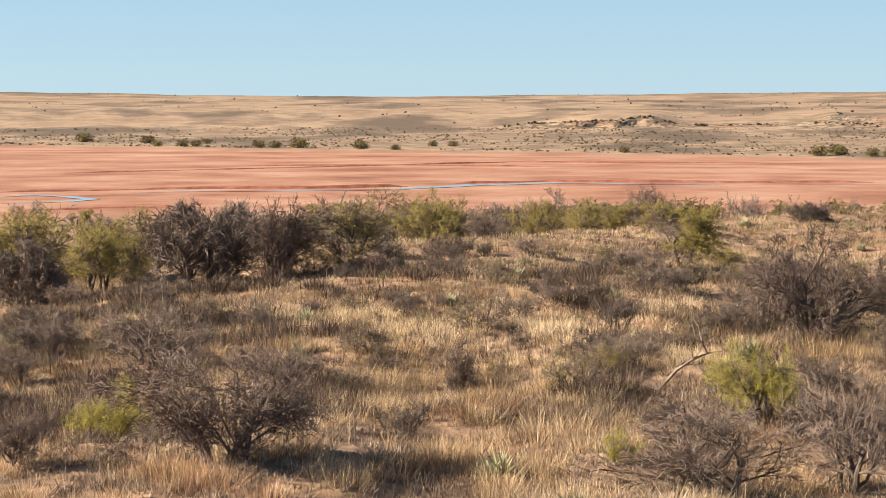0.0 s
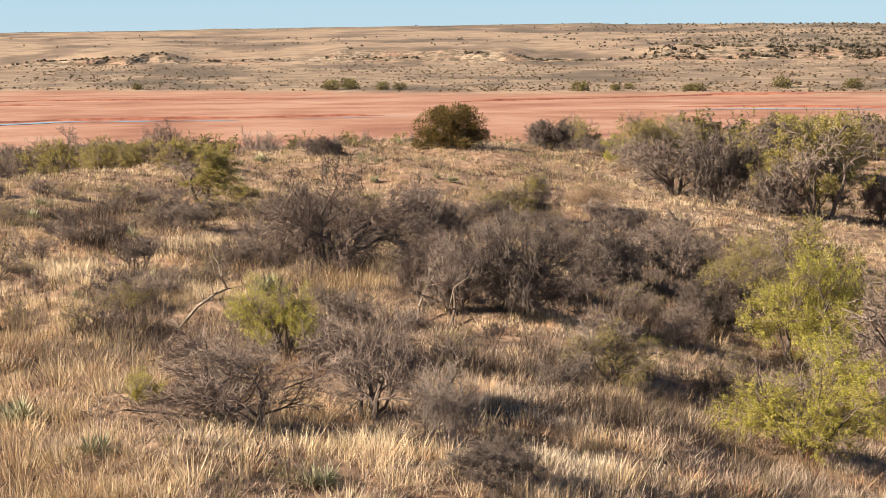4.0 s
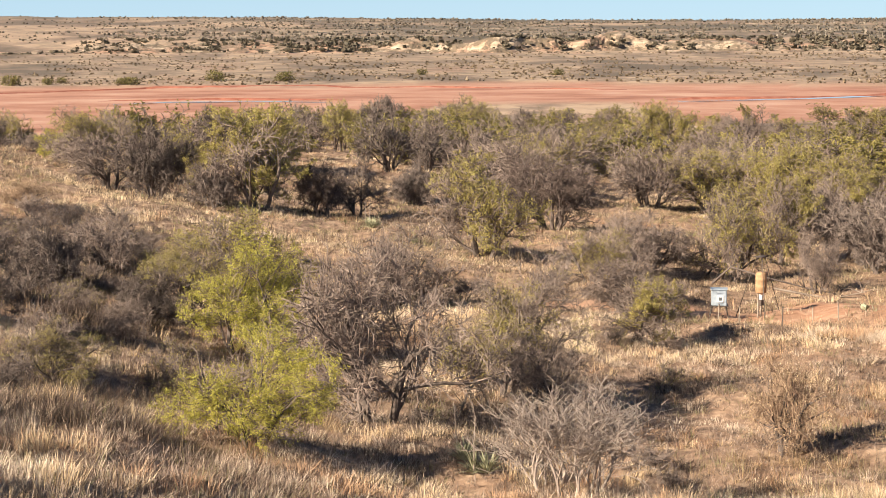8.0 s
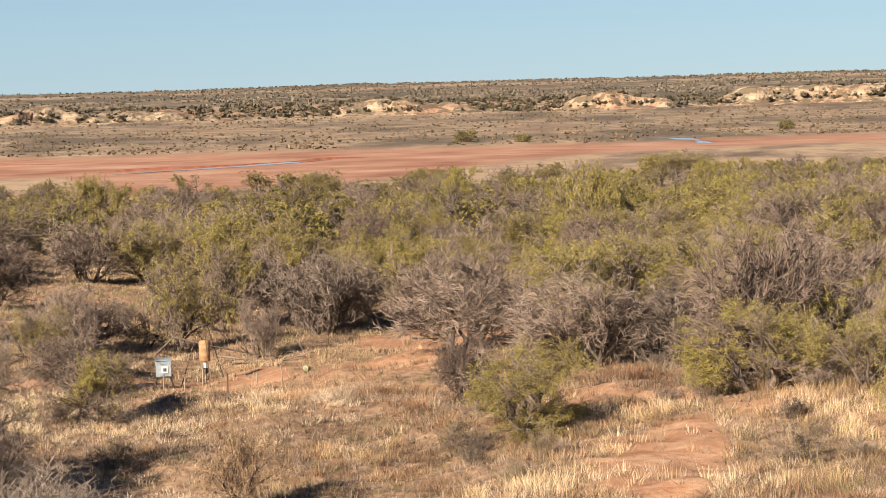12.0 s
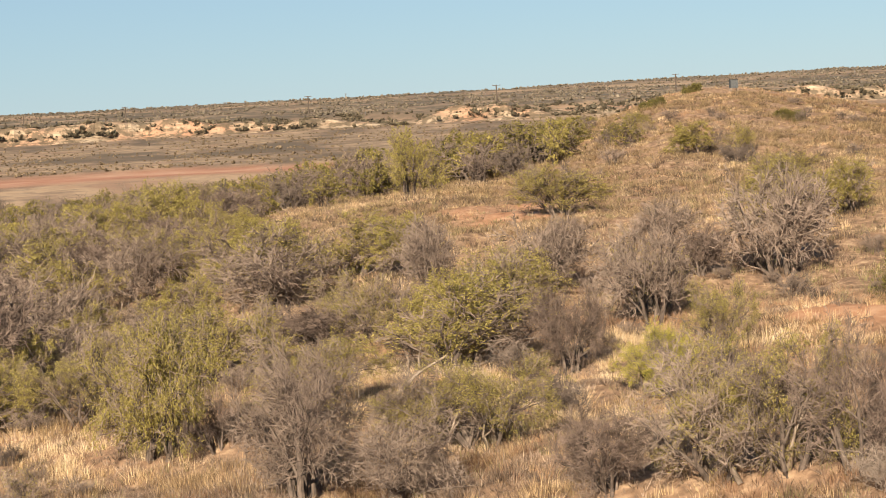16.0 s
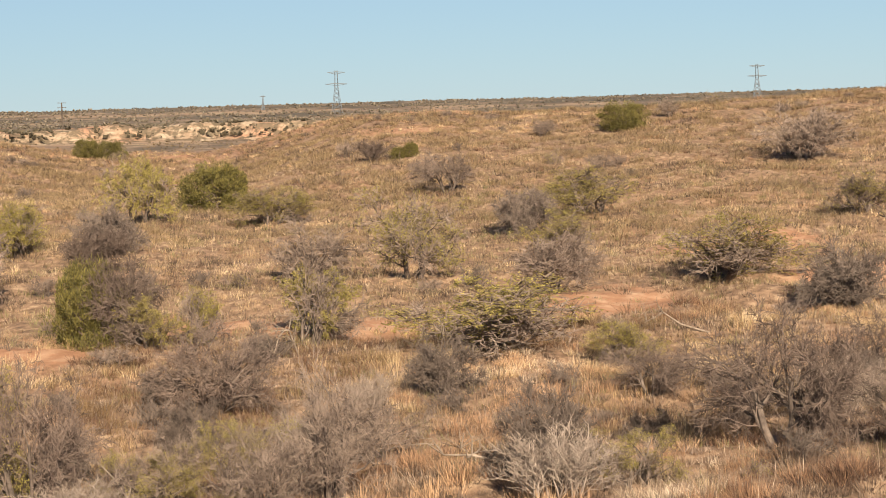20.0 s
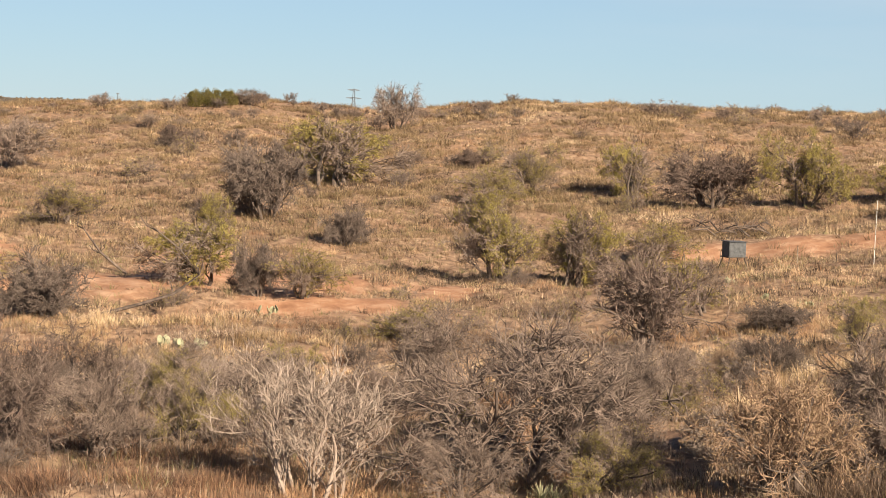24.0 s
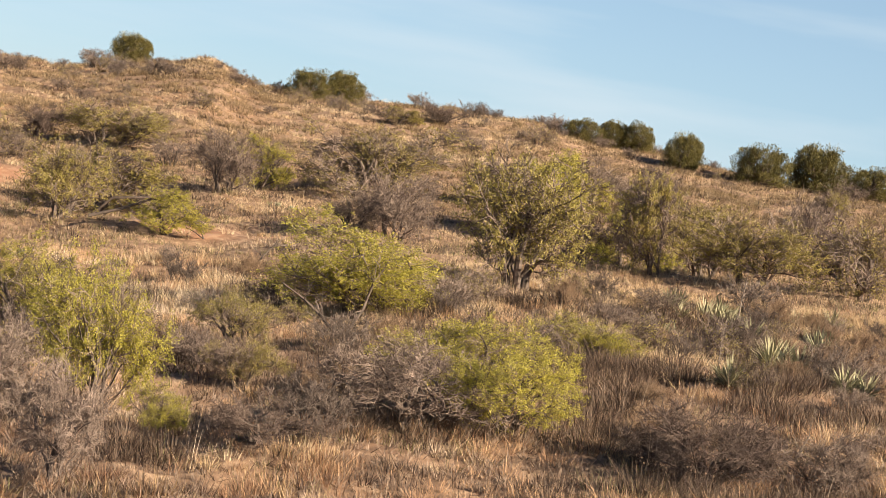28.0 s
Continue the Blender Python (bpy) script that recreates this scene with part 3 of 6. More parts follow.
def make_kinds():
    rng = random.Random(4)
    kinds = {}
    # each near kind has a twin with fewer, stouter twigs for places farther off
    for tag, cut, stout in (("", 0, 1.0), ("_mid", 1, 1.5)):
        g = lambda s, sp, c, n=0, ll=0.018, fine=0.0023, **more: grow(rng, s, sp, (c[0], c[1], c[2], c[3] + 1 - 2 * cut), leaf_count=int(3.5 * n * (1 - 0.3 * cut)), leaf_len=ll * (1 + 0.35 * cut), fine=fine * stout, **more)
        kinds["bare" + tag] = [shrub("leafless_mesquite", "leafless mesquite tree with grey tangled twigs in dry grass", "tree",
                                     *g(s, sp, (5, 6, 6, 6), twig_len=0.085), M_BARK, m, M_LEAF)
                               for s, sp, m in ((3, 1.0, M_TWIG), (4, 1.2, M_TWIG_BROWN), (3, 0.95, M_TWIG), (5, 1.15, M_TWIG_BROWN), (4, 1.1, M_TWIG))]
        kinds["dark" + tag] = [shrub("mesquite_bush", "dense dark brown leafless mesquite bush in dry grass", "bush",
                                     *g(s, sp, (6, 6, 6, 7), fine=0.003, twig_len=0.09, lean=0.9), M_BARK, M_TWIG_DARK, M_LEAF)
                               for s, sp in ((5, 1.2), (6, 1.3))]
        kinds["green" + tag] = [shrub("mesquite_tree", "mesquite tree with thin yellow-green leaves and dark crooked limbs", "tree",
                                      *g(s, sp, (5, 5, 6, 4), n), M_BARK, M_TWIG, M_LEAF)
                                for s, sp, n in ((3, 1.05, 8000), (4, 1.2, 8500), (3, 0.95, 7000), (4, 1.1, 6500))]
        kinds["bright" + tag] = [shrub("mesquite_tree", "bright yellow-green mesquite with feathery leaves and thin branches", "tree",
                                       *g(s, sp, (5, 5, 6, 4), n, bare_share=0.12), M_BARK, M_TWIG, M_LEAF_BRIGHT)
                                 for s, sp, n in ((3, 1.1, 9500), (4, 1.3, 10500), (3, 1.25, 9000))]
        kinds["olive" + tag] = [shrub("mesquite_tree", "half-bare mesquite tree with sparse olive leaves", "tree",
                                      *g(s, sp, (5, 6, 6, 5), n, bare_share=0.38), M_BARK, M_TWIG, M_LEAF)
                                for s, sp, n in ((3, 1.2, 4200), (4, 1.3, 3600), (3, 1.1, 4600))]
    kinds["pale"] = [shrub("shrub", "pale leafless shrub with fine upright twigs", "shrub",
                           *grow(rng, 11, sp, (4, 4, 4, 3), 0.12, thick=0.012, fine=0.0026, up=0.4, lean=0.7, split=False), M_TWIG_PALE, M_TWIG_PALE, M_LEAF) for sp in (1.0, 1.2)]
    kinds["rust"] = [shrub("shrub", "dead tan shrub with curled dry leaves", "shrub",
                           *grow(rng, 6, 1.1, (4, 5, 5, 4), 0.09, 3600, 0.026, split=False), M_BARK, M_TWIG_RUST, M_GRASS_DEAD)]
    kinds["juniper"] = [juniper(rng, "juniper", "round dark juniper bush on the grassy crest", M_JUNIPER, 28000),
                        juniper(rng, "juniper", "round dark juniper bush on the grassy crest", M_JUNIPER, 10000, 1.0)]
    kinds["cedar"] = [juniper(rng, "juniper", "dark green juniper tree on the hillside", M_CEDAR, 24000, 0.9),
                      juniper(rng, "juniper", "dark green juniper tree on the hillside", M_CEDAR, 24000, 1.1)]
    kinds["far_green"] = [shrub("mesquite_tree", "mesquite tree in the thicket of the valley floor", "tree",
                                *grow(rng, s, sp, (4, 4, 3, 1), 0.1, int(n * 1.0), 0.062, leaf_width=0.34, fine=0.006, bare_share=0.12, split=False), M_BARK, M_TWIG, leaf)
                          for s, sp, n, leaf in ((4, 1.4, 1700, M_LEAF_FAR), (3, 1.2, 1600, M_LEAF_FAR), (4, 1.5, 1400, M_LEAF_FAR), (3, 1.3, 1700, M_LEAF))]
    kinds["far_bare"] = [shrub("leafless_mesquite", "leafless grey mesquite tree in the thicket", "tree",
                               *grow(rng, 4, sp, (4, 4, 4, 3), 0.11, fine=0.006, split=False), M_BARK, m, M_LEAF) for sp, m in ((1.2, M_TWIG), (1.4, M_TWIG), (1.2, M_TWIG_DARK))]
    kinds["low"] = [shrub(nm, lb, "shrub",
                          *grow(rng, 8, 1.6, (3, 4, 4, 3), 0.14, n, 0.06, thick=0.015, fine=0.005, up=0.15, lean=1.2, split=False), M_BARK, m, M_LEAF)
                    for n, m, nm, lb in ((0, M_TWIG, "low_shrub", "low grey leafless shrub on the grassy slope"),
                                        (0, M_TWIG_DARK, "dark_low_shrub", "low dark brown leafless shrub in the grass"),
                                        (600, M_TWIG, "leafy_low_shrub", "low shrub with a few olive leaves in the grass"))]
    kinds["far_juniper"] = [juniper(rng, "juniper", "small dark juniper on the far river bank", M_CEDAR, 420, 1.0)]
    return kinds


M_GRASS_DEAD = leaf_material("curled_dead_leaves", (0.17, 0.11, 0.065), (0.32, 0.22, 0.13), (0.48, 0.35, 0.22), 0.2)
KINDS = make_kinds()
PLACED = []
FAR_TREES = []


def plant(kind, x, y, height, wide=1.0, variant=None, label="", group=""):
    """Sets a copy of a kind at x, y on the ground, height metres high; wide stretches its crown."""
    k = len(PLACED)
    rng = random.Random(k * 7 + 1)
    if kind == "cedar" and wide > 1.5:
        n = 2 if wide < 2.0 else 3
        far, step = math.hypot(x, y), height * wide * 1.1 / n
        for i in range(n):
            off = (i - (n - 1) / 2) * step
            plant(kind, x + y / far * off, y - x / far * off, height * (1.0, 0.86, 0.93)[(i + k) % 3], min(1.35, 1.25 * wide / n), label=label, group=group)
        return None
    if kind in ("far_green", "far_bare") and math.hypot(x, y) < 140:
        kind = {"far_green": "green", "far_bare": "bare"}[kind]
    if kind + "_mid" in KINDS and math.hypot(x, y) > 58:
        kind += "_mid"
    wide *= {"juniper": 0.72, "cedar": 0.9}.get(kind, 1.0)
    options = KINDS[kind]
    proto = options[(k if variant is None else variant) % len(options)]
    z = float(ground_z(x, y)) - (0.1 if "juniper" in kind or kind == "cedar" else 0.02)
    if kind in ("far_green", "far_bare"):
        FAR_TREES.append((proto, Matrix.LocRotScale((x, y, z), Euler((0, 0, rng.uniform(0, 6.28))), (height * wide, height * wide, height))))
        PLACED.append((x, y, height * wide * 0.5))
        return None
    m = Matrix.LocRotScale((x, y, z), Euler((rng.uniform(-0.04, 0.04), rng.uniform(-0.04, 0.04), rng.uniform(0, 6.28))), (height * wide, height * wide, height))
    ob = copy_thing(proto, m)
    if label:
        ob["label"] = label
    if group:
        ob["group"] = group
    PLACED.append((x, y, height * wide * 0.5))
    return ob


def join_far_trees():
    """The trees past the near thicket, too many to count, as one mass."""
    slots, verts, faces, index, base = [], [], [], [], 0
    for proto, m in FAR_TREES:
        a = np.array(m)
        for o in proto.children:
            me = o.data
            if me.materials[0] not in slots:
                slots.append(me.materials[0])
            co = np.zeros(len(me.vertices) * 3, np.float32)
            me.vertices.foreach_get("co", co)
            verts.append(co.reshape(-1, 3) @ a[:3, :3].T + a[:3, 3])
            n = len(me.polygons)
            start, total, vi = np.zeros(n, np.int32), np.zeros(n, np.int32), np.zeros(len(me.loops), np.int32)
            me.polygons.foreach_get("loop_total", total)
            me.loops.foreach_get("vertex_index", vi)
            faces.append((vi + base, total))
            index.append(np.full(n, slots.index(me.materials[0]), np.int32))
            base += len(me.vertices)
    v, vi, total, idx = np.concatenate(verts), np.concatenate([f[0] for f in faces]), np.concatenate([f[1] for f in faces]), np.concatenate(index)
    me = bpy.data.meshes.new("far_thicket")
    me.vertices.add(len(v))
    me.vertices.foreach_set("co", v.astype(np.float32).ravel())
    me.loops.add(len(vi))
    me.loops.foreach_set("vertex_index", vi)
    me.polygons.add(len(total))
    me.polygons.foreach_set("loop_start", np.concatenate([[0], np.cumsum(total)[:-1]]).astype(np.int32))
    for mat in slots:
        me.materials.append(mat)
    me.polygons.foreach_set("material_index", idx)
    me.update(calc_edges=True)
    tagged(new("far_thicket", me), "closed thicket of yellow-green and grey mesquites down to the river", "thicket", kind="stuff")


# ---- trees and shrubs that stand out, bearing by bearing ----
plant("dark", -9.3, 72.9, 3.1, 1.24)
plant("dark", -16.3, 75.0, 2.7, 1.09)
plant("green", -13.9, 78.3, 2.4, 1.20)
plant("bare", -6.0, 72.3, 2.9, 0.83)
plant("olive", -3.5, 73.4, 2.5, 1.47)
plant("green", -0.9, 126.0, 4.3, 0.84)
plant("olive", 3.6, 273.5, 3.2, 2.40)
plant("bare", 7.4, 137.8, 4.3, 0.80)
plant("dark", 23.9, 299.0, 3.9, 2.19)
plant("bare", 15.7, 146.2, 4.3, 0.80)
plant("bare", 18.8, 299.4, 3.5, 1.78)
plant("dark", 10.0, 298.1, 3.9, 2.18)
plant("green", 9.4, 76.2, 2.1, 1.41)
plant("green", 11.6, 79.7, 0.8, 1.54)
plant("bare", 25.6, 165.0, 4.3, 0.81)
plant("dark", 20.0, 106.6, 1.1, 1.81)
plant("bare", 10.6, 55.5, 3.2, 1.17)
plant("bare", -7.5, 48.9, 1.5, 1.79)
plant("bare", -3.7, 33.0, 2.0, 1.55)
plant("bright", -6.2, 36.5, 1.1, 1.16)
plant("bare", -7.5, 33.9, 1.1, 1.14)
plant("bare", 0.4, 46.7, 1.3, 0.80)
plant("olive", 4.0, 48.1, 1.0, 1.39)
plant("bright", 6.3, 38.0, 1.5, 0.99)
plant("bare", 4.5, 31.4, 1.7, 1.60)
plant("bare", 7.0, 33.3, 1.9, 1.08)
plant("bright", 3.0, 33.6, 0.6, 1.17)
plant("bare", 16.2, 67.3, 2.2, 1.05)
plant("bare", 11.5, 47.6, 1.7, 0.84)
plant("bare", 11.9, 46.0, 1.8, 0.80)
plant("dark", 13.5, 46.0, 2.3, 1.05)
plant("dark", 19.5, 56.5, 2.1, 0.88)
plant("bare", 23.5, 61.4, 2.3, 1.11)
plant("dark", 20.6, 51.0, 1.5, 1.21)
plant("olive", 21.6, 75.0, 1.4, 1.63)
plant("olive", 23.0, 74.8, 1.9, 0.80)
plant("rust", 26.3, 78.4, 1.3, 1.78)
plant("bare", 36.1, 94.6, 3.5, 1.12)
plant("dark", 37.2, 91.2, 3.4, 0.82)
plant("dark", 39.1, 88.5, 2.5, 0.90)
plant("green", 41.4, 88.0, 4.7, 1.01)
plant("bright", 39.6, 113.0, 1.7, 1.08)
plant("dark", 36.3, 117.0, 1.8, 1.43)
plant("green", 54.6, 167.3, 4.2, 0.86)
plant("juniper", 28.1, 109.4, 2.5, 1.72)
plant("pale", 7.9, 31.5, 1.4, 0.87)
plant("olive", 13.8, 39.9, 1.7, 1.25)
plant("dark", 7.8, 27.7, 0.7, 1.94)
plant("bright", 21.7, 47.3, 3.1, 0.80)
plant("bright", 16.0, 34.5, 2.3, 1.13)
plant("bare", 21.3, 39.1, 4.1, 0.93)
plant("olive", 45.5, 73.2, 4.4, 0.96)
plant("olive", 27.3, 43.1, 3.6, 0.91)
plant("bare", 56.4, 84.1, 3.5, 1.18)
plant("bare", 47.4, 66.0, 2.6, 1.05)
plant("bare", 73.6, 98.8, 3.6, 1.25)
plant("pale", 21.6, 31.6, 2.1, 1.40)
plant("rust", 29.9, 34.6, 2.4, 0.83)
plant("green", 122.8, 162.9, 5.2, 1.22)
plant("green", 102.7, 169.3, 5.2, 0.89)
plant("dark", 89.4, 161.9, 4.8, 0.80)
plant("dark", 57.4, 100.5, 2.4, 1.02)
plant("bare", 48.2, 90.5, 3.0, 0.89)
plant("bare", 45.2, 88.6, 2.6, 0.99)
plant("olive", 52.6, 64.9, 4.1, 0.89)
plant("olive", 58.9, 69.4, 3.9, 0.84)
plant("dark", 61.4, 65.8, 1.8, 0.80)
plant("green", 250.5, 265.5, 4.3, 2.40)
plant("olive", 68.9, 77.2, 3.3, 1.23)
plant("bare", 51.1, 57.6, 2.0, 0.90)
plant("bare", 62.0, 59.2, 3.3, 1.16)
plant("bare", 115.4, 100.8, 4.0, 1.29)
plant("green", 41.1, 35.4, 2.7, 1.19)
plant("bare", 44.7, 40.8, 2.1, 0.80)
plant("olive", 62.3, 49.0, 3.2, 1.47)
plant("bare", 58.2, 50.0, 2.5, 1.29)
plant("olive", 87.9, 64.5, 3.7, 1.13)
plant("green", 122.2, 95.0, 4.4, 1.44)
plant("green", 92.2, 73.7, 5.2, 0.88)
plant("green", 322.3, 233.5, 5.2, 2.40)
plant("green", 132.1, 119.3, 5.2, 0.97)
plant("olive", 84.7, 83.6, 2.8, 1.11)
plant("olive", 232.6, 216.9, 4.3, 2.40)
plant("bare", 52.1, 35.0, 4.6, 0.89)
plant("bare", 53.3, 42.6, 3.2, 1.39)
plant("bare", 62.5, 37.8, 2.8, 1.23)
plant("green", 109.7, 57.9, 4.3, 1.27)
plant("green", 92.8, 58.1, 3.5, 1.86)
plant("bare", 94.5, 54.3, 2.5, 1.34)
plant("olive", 66.0, 36.6, 1.8, 1.66)
plant("green", 43.5, 23.6, 3.5, 0.81)
plant("green", 47.8, 28.3, 2.1, 1.36)
plant("bare", 72.6, 33.5, 3.0, 1.59)
plant("bare", 60.7, 26.6, 1.5, 2.24)
plant("bare", 38.3, 17.3, 3.7, 0.80)
plant("dark", 56.6, 28.9, 1.7, 1.28)
plant("bare", 43.7, 22.1, 1.4, 1.15)
plant("green", 101.4, 48.8, 2.3, 1.03)
plant("bare", 151.0, 105.6, 3.7, 0.89)
plant("bare", 38.6, 15.3, 2.1, 1.31)
plant("bare", 71.1, 26.2, 2.9, 0.80)
plant("bare", 76.0, 22.3, 1.8, 1.00)
plant("olive", 55.4, 19.6, 2.7, 1.66)
plant("bare", 54.0, 15.7, 2.5, 0.80)
plant("bare", 62.9, 15.4, 3.4, 0.84)
plant("bare", 73.1, 12.8, 3.9, 0.95)
plant("green", 91.3, 12.9, 2.4, 1.30)
plant("green", 56.0, 11.7, 2.0, 0.89)
plant("bright", 49.5, 12.2, 1.9, 0.88)
plant("olive", 38.2, 8.1, 2.6, 1.15)
plant("olive", 37.9, 6.6, 2.7, 0.92)
plant("bare", 37.6, 5.2, 3.0, 0.80)
plant("cedar", 63.6, 6.7, 2.9, 0.80)
plant("bare", 83.3, 8.5, 1.9, 1.36)
plant("green", 108.4, 8.5, 3.4, 1.08)
plant("green", 97.4, 28.5, 2.6, 1.49)
plant("green", 136.1, 29.3, 2.2, 1.47)
plant("green", 141.6, 27.5, 1.9, 1.20)
plant("bare", 37.6, 10.3, 1.7, 1.17)
plant("cedar", 235.2, 51.4, 1.2, 1.75)
plant("cedar", 204.7, 49.1, 1.2, 2.02)
plant("cedar", 223.7, 22.0, 2.5, 1.94)
plant("green", 123.4, 46.7, 4.3, 0.80)
plant("green", 111.1, 19.1, 1.6, 1.98)
plant("bare", 63.2, 5.6, 2.8, 0.80)
plant("olive", 62.6, 4.7, 1.6, 1.18)
plant("cedar", 119.7, 4.7, 2.9, 1.37)
plant("green", 107.2, 1.3, 2.0, 1.79)
plant("bare", 81.2, -0.4, 2.8, 1.04)
plant("olive", 76.4, -4.6, 3.3, 1.07)
plant("bare", 117.6, -9.2, 2.4, 1.41)
plant("olive", 100.3, -15.3, 2.3, 2.04)
plant("bare", 142.6, -5.8, 1.6, 1.57)
plant("cedar", 142.0, -8.1, 1.1, 1.56)
plant("cedar", 165.4, -28.1, 2.4, 1.37)
plant("olive", 60.5, -0.3, 2.3, 1.16)
plant("olive", 57.8, -5.3, 2.2, 2.40)
plant("dark", 50.6, -3.7, 1.5, 1.15)
plant("olive", 62.9, 3.6, 1.8, 0.97)
plant("bare", 37.2, -0.6, 2.6, 0.80)
plant("dark", 36.7, -4.6, 1.9, 1.08)
plant("olive", 38.7, 1.4, 1.6, 1.06)
plant("bare", 74.9, -11.0, 1.5, 1.29)
plant("dark", 51.4, 3.6, 0.9, 1.47)
plant("dark", 58.5, 1.0, 0.7, 1.99)
plant("olive", 72.3, -16.0, 2.4, 1.94)
plant("bare", 37.5, -9.6, 2.8, 1.16)
plant("olive", 72.8, -27.3, 2.5, 1.63)
plant("olive", 66.0, -28.7, 1.7, 1.35)
plant("dark", 66.9, -27.3, 1.9, 0.80)
plant("bare", 127.4, -33.7, 3.4, 1.49)
plant("dark", 96.9, -39.8, 3.9, 1.05)
plant("olive", 94.5, -27.9, 2.0, 1.53)
plant("olive", 36.2, -6.3, 1.1, 1.58)
plant("bare", 36.0, -11.5, 2.0, 0.88)
plant("olive", 36.6, -13.5, 1.7, 0.89)
plant("pale", 31.3, -13.9, 2.6, 0.86)
plant("bare", 177.7, -34.6, 1.8, 1.03)
plant("bare", 132.6, -47.2, 1.6, 1.35)
plant("olive", 110.4, -49.6, 4.2, 1.77)
plant("olive", 99.9, -54.9, 2.3, 1.53)
plant("olive", 104.8, -60.4, 3.1, 1.10)
plant("olive", 101.3, -66.1, 3.5, 1.17)
plant("bare", 92.7, -65.9, 3.3, 1.35)
plant("green", 88.4, -69.2, 4.0, 1.09)
plant("green", 85.5, -74.6, 2.6, 1.48)
plant("olive", 73.3, -41.0, 3.7, 0.89)
plant("olive", 72.6, -44.6, 2.2, 1.19)
plant("bare", 119.1, -64.1, 1.4, 1.28)
plant("olive", 78.2, -52.2, 1.9, 1.66)
plant("bare", 154.3, -75.5, 3.9, 0.90)
plant("cedar", 169.8, -64.1, 1.7, 2.40)
plant("bare", 169.4, -67.2, 1.4, 2.36)
plant("bare", 31.0, -17.8, 3.1, 1.41)
plant("olive", 56.5, -28.4, 1.3, 1.90)
plant("dark", 50.4, -38.6, 0.9, 2.15)
plant("rust", 25.1, -19.5, 2.1, 1.16)
plant("bare", 25.8, -22.5, 3.0, 0.90)
plant("olive", 42.5, -35.3, 1.6, 1.17)
plant("bare", 82.9, -78.6, 2.0, 1.21)
plant("green", 79.9, -81.3, 2.6, 2.03)
plant("olive", 59.1, -59.7, 2.9, 1.73)
plant("bare", 60.9, -69.9, 2.9, 1.07)
plant("olive", 59.0, -78.9, 3.9, 1.69)
plant("green", 31.9, -50.8, 4.2, 0.92)
plant("bare", 67.9, -81.4, 1.8, 0.90)
plant("bright", 31.6, -30.6, 2.0, 1.29)
plant("bright", 23.6, -24.8, 2.6, 0.80)
plant("bright", 29.8, -40.5, 2.4, 1.76)
plant("bright", 17.2, -27.6, 1.7, 1.20)
plant("bare", 17.9, -26.2, 1.5, 1.76)
plant("olive", 23.4, -28.3, 1.0, 1.30)
plant("bright", 20.9, -23.3, 0.8, 1.09)
plant("bare", 23.7, -22.7, 1.6, 1.31)
plant("bare", 18.8, -23.4, 0.8, 1.99)
plant("cedar", 141.7, -145.4, 3.0, 1.32)
plant("cedar", 113.0, -139.2, 2.8, 1.17)
plant("cedar", 113.4, -144.6, 2.9, 1.16)
plant("cedar", 81.7, -136.1, 1.9, 1.30)
plant("cedar", 80.5, -140.6, 2.5, 1.52)
plant("cedar", 70.5, -133.0, 2.8, 0.99)
plant("cedar", 64.1, -133.4, 3.1, 1.11)
plant("cedar", 62.9, -140.3, 3.7, 1.20)
plant("cedar", 56.0, -135.1, 2.4, 1.24)
plant("olive", 33.9, -63.3, 3.5, 0.81)
plant("olive", 34.9, -68.9, 2.6, 1.37)
plant("bare", 33.5, -75.1, 3.2, 0.86)
plant("olive", 44.2, -100.2, 1.8, 1.54)
plant("bright", 20.1, -30.1, 1.5, 1.61)
plant("bare", 18.9, -19.3, 1.6, 0.86)
plant("bare", 13.3, -27.7, 1.4, 1.71)
plant("bare", 12.1, -30.1, 1.1, 1.54)
plant("green", 89.5, -121.3, 1.3, 2.40)
plant("bare", 88.6, -126.0, 1.3, 2.40)
plant("green", 84.1, 161.1, 4.4, 0.97)
plant("green", 112.9, 162.1, 3.4, 1.36)
plant("green", 91.1, 48.5, 1.5, 2.36)
plant("green", 185.9, 53.6, 2.0, 1.30)
plant("green", 170.3, 42.4, 1.3, 2.18)
plant("cedar", 180.0, 30.2, 1.2, 1.98)
plant("bare", 164.4, -21.1, 1.4, 1.52)
plant("bare", 131.9, -130.8, 1.8, 1.60)
plant("green", 27.6, -33.0, 1.1, 2.02)
plant("low", 27.0, -57.2, 1.1, 1.82)
plant("bright", 22.2, -39.4, 1.0, 2.27)
plant("bright", 50.9, -55.4, 1.7, 1.59)
plant("bare", 38.8, -26.0, 1.6, 1.52)
plant("olive", 56.7, -40.2, 1.8, 1.82)
plant("green", 55.0, -9.2, 1.3, 1.59)


# ---- thickets: trees set at random where the valley and the hillsides carry them ----
def free(x, y, size):
    return all((x - a) ** 2 + (y - b) ** 2 > (0.62 * (c + size)) ** 2 for a, b, c in PLACED)


KEEP_OPEN = ((37.5, 47.0, 40, 80), (124.0, 132.5, 56, 102), (8.5, 19.5, 84, 130), (46.0, 56.0, 38, 64), (20.0, 34.5, 68, 108), (-9, 8, 36, 84), (150, 162, 30, 60),
             (64, 70, 90, 135), (68, 79, 84, 150), (72, 76.5, 40, 60), (79, 89, 56, 84), (57, 66, 44, 56), (109, 121, 50, 84), (134, 142, 52, 76), (80, 108, 100, 200))


CANOPY_AZ, CANOPY_UP = (20, 24, 45, 58, 65, 70, 76), (-2.4, -2.2, -2.1, -1.95, -1.5, -1.2, -1.0)


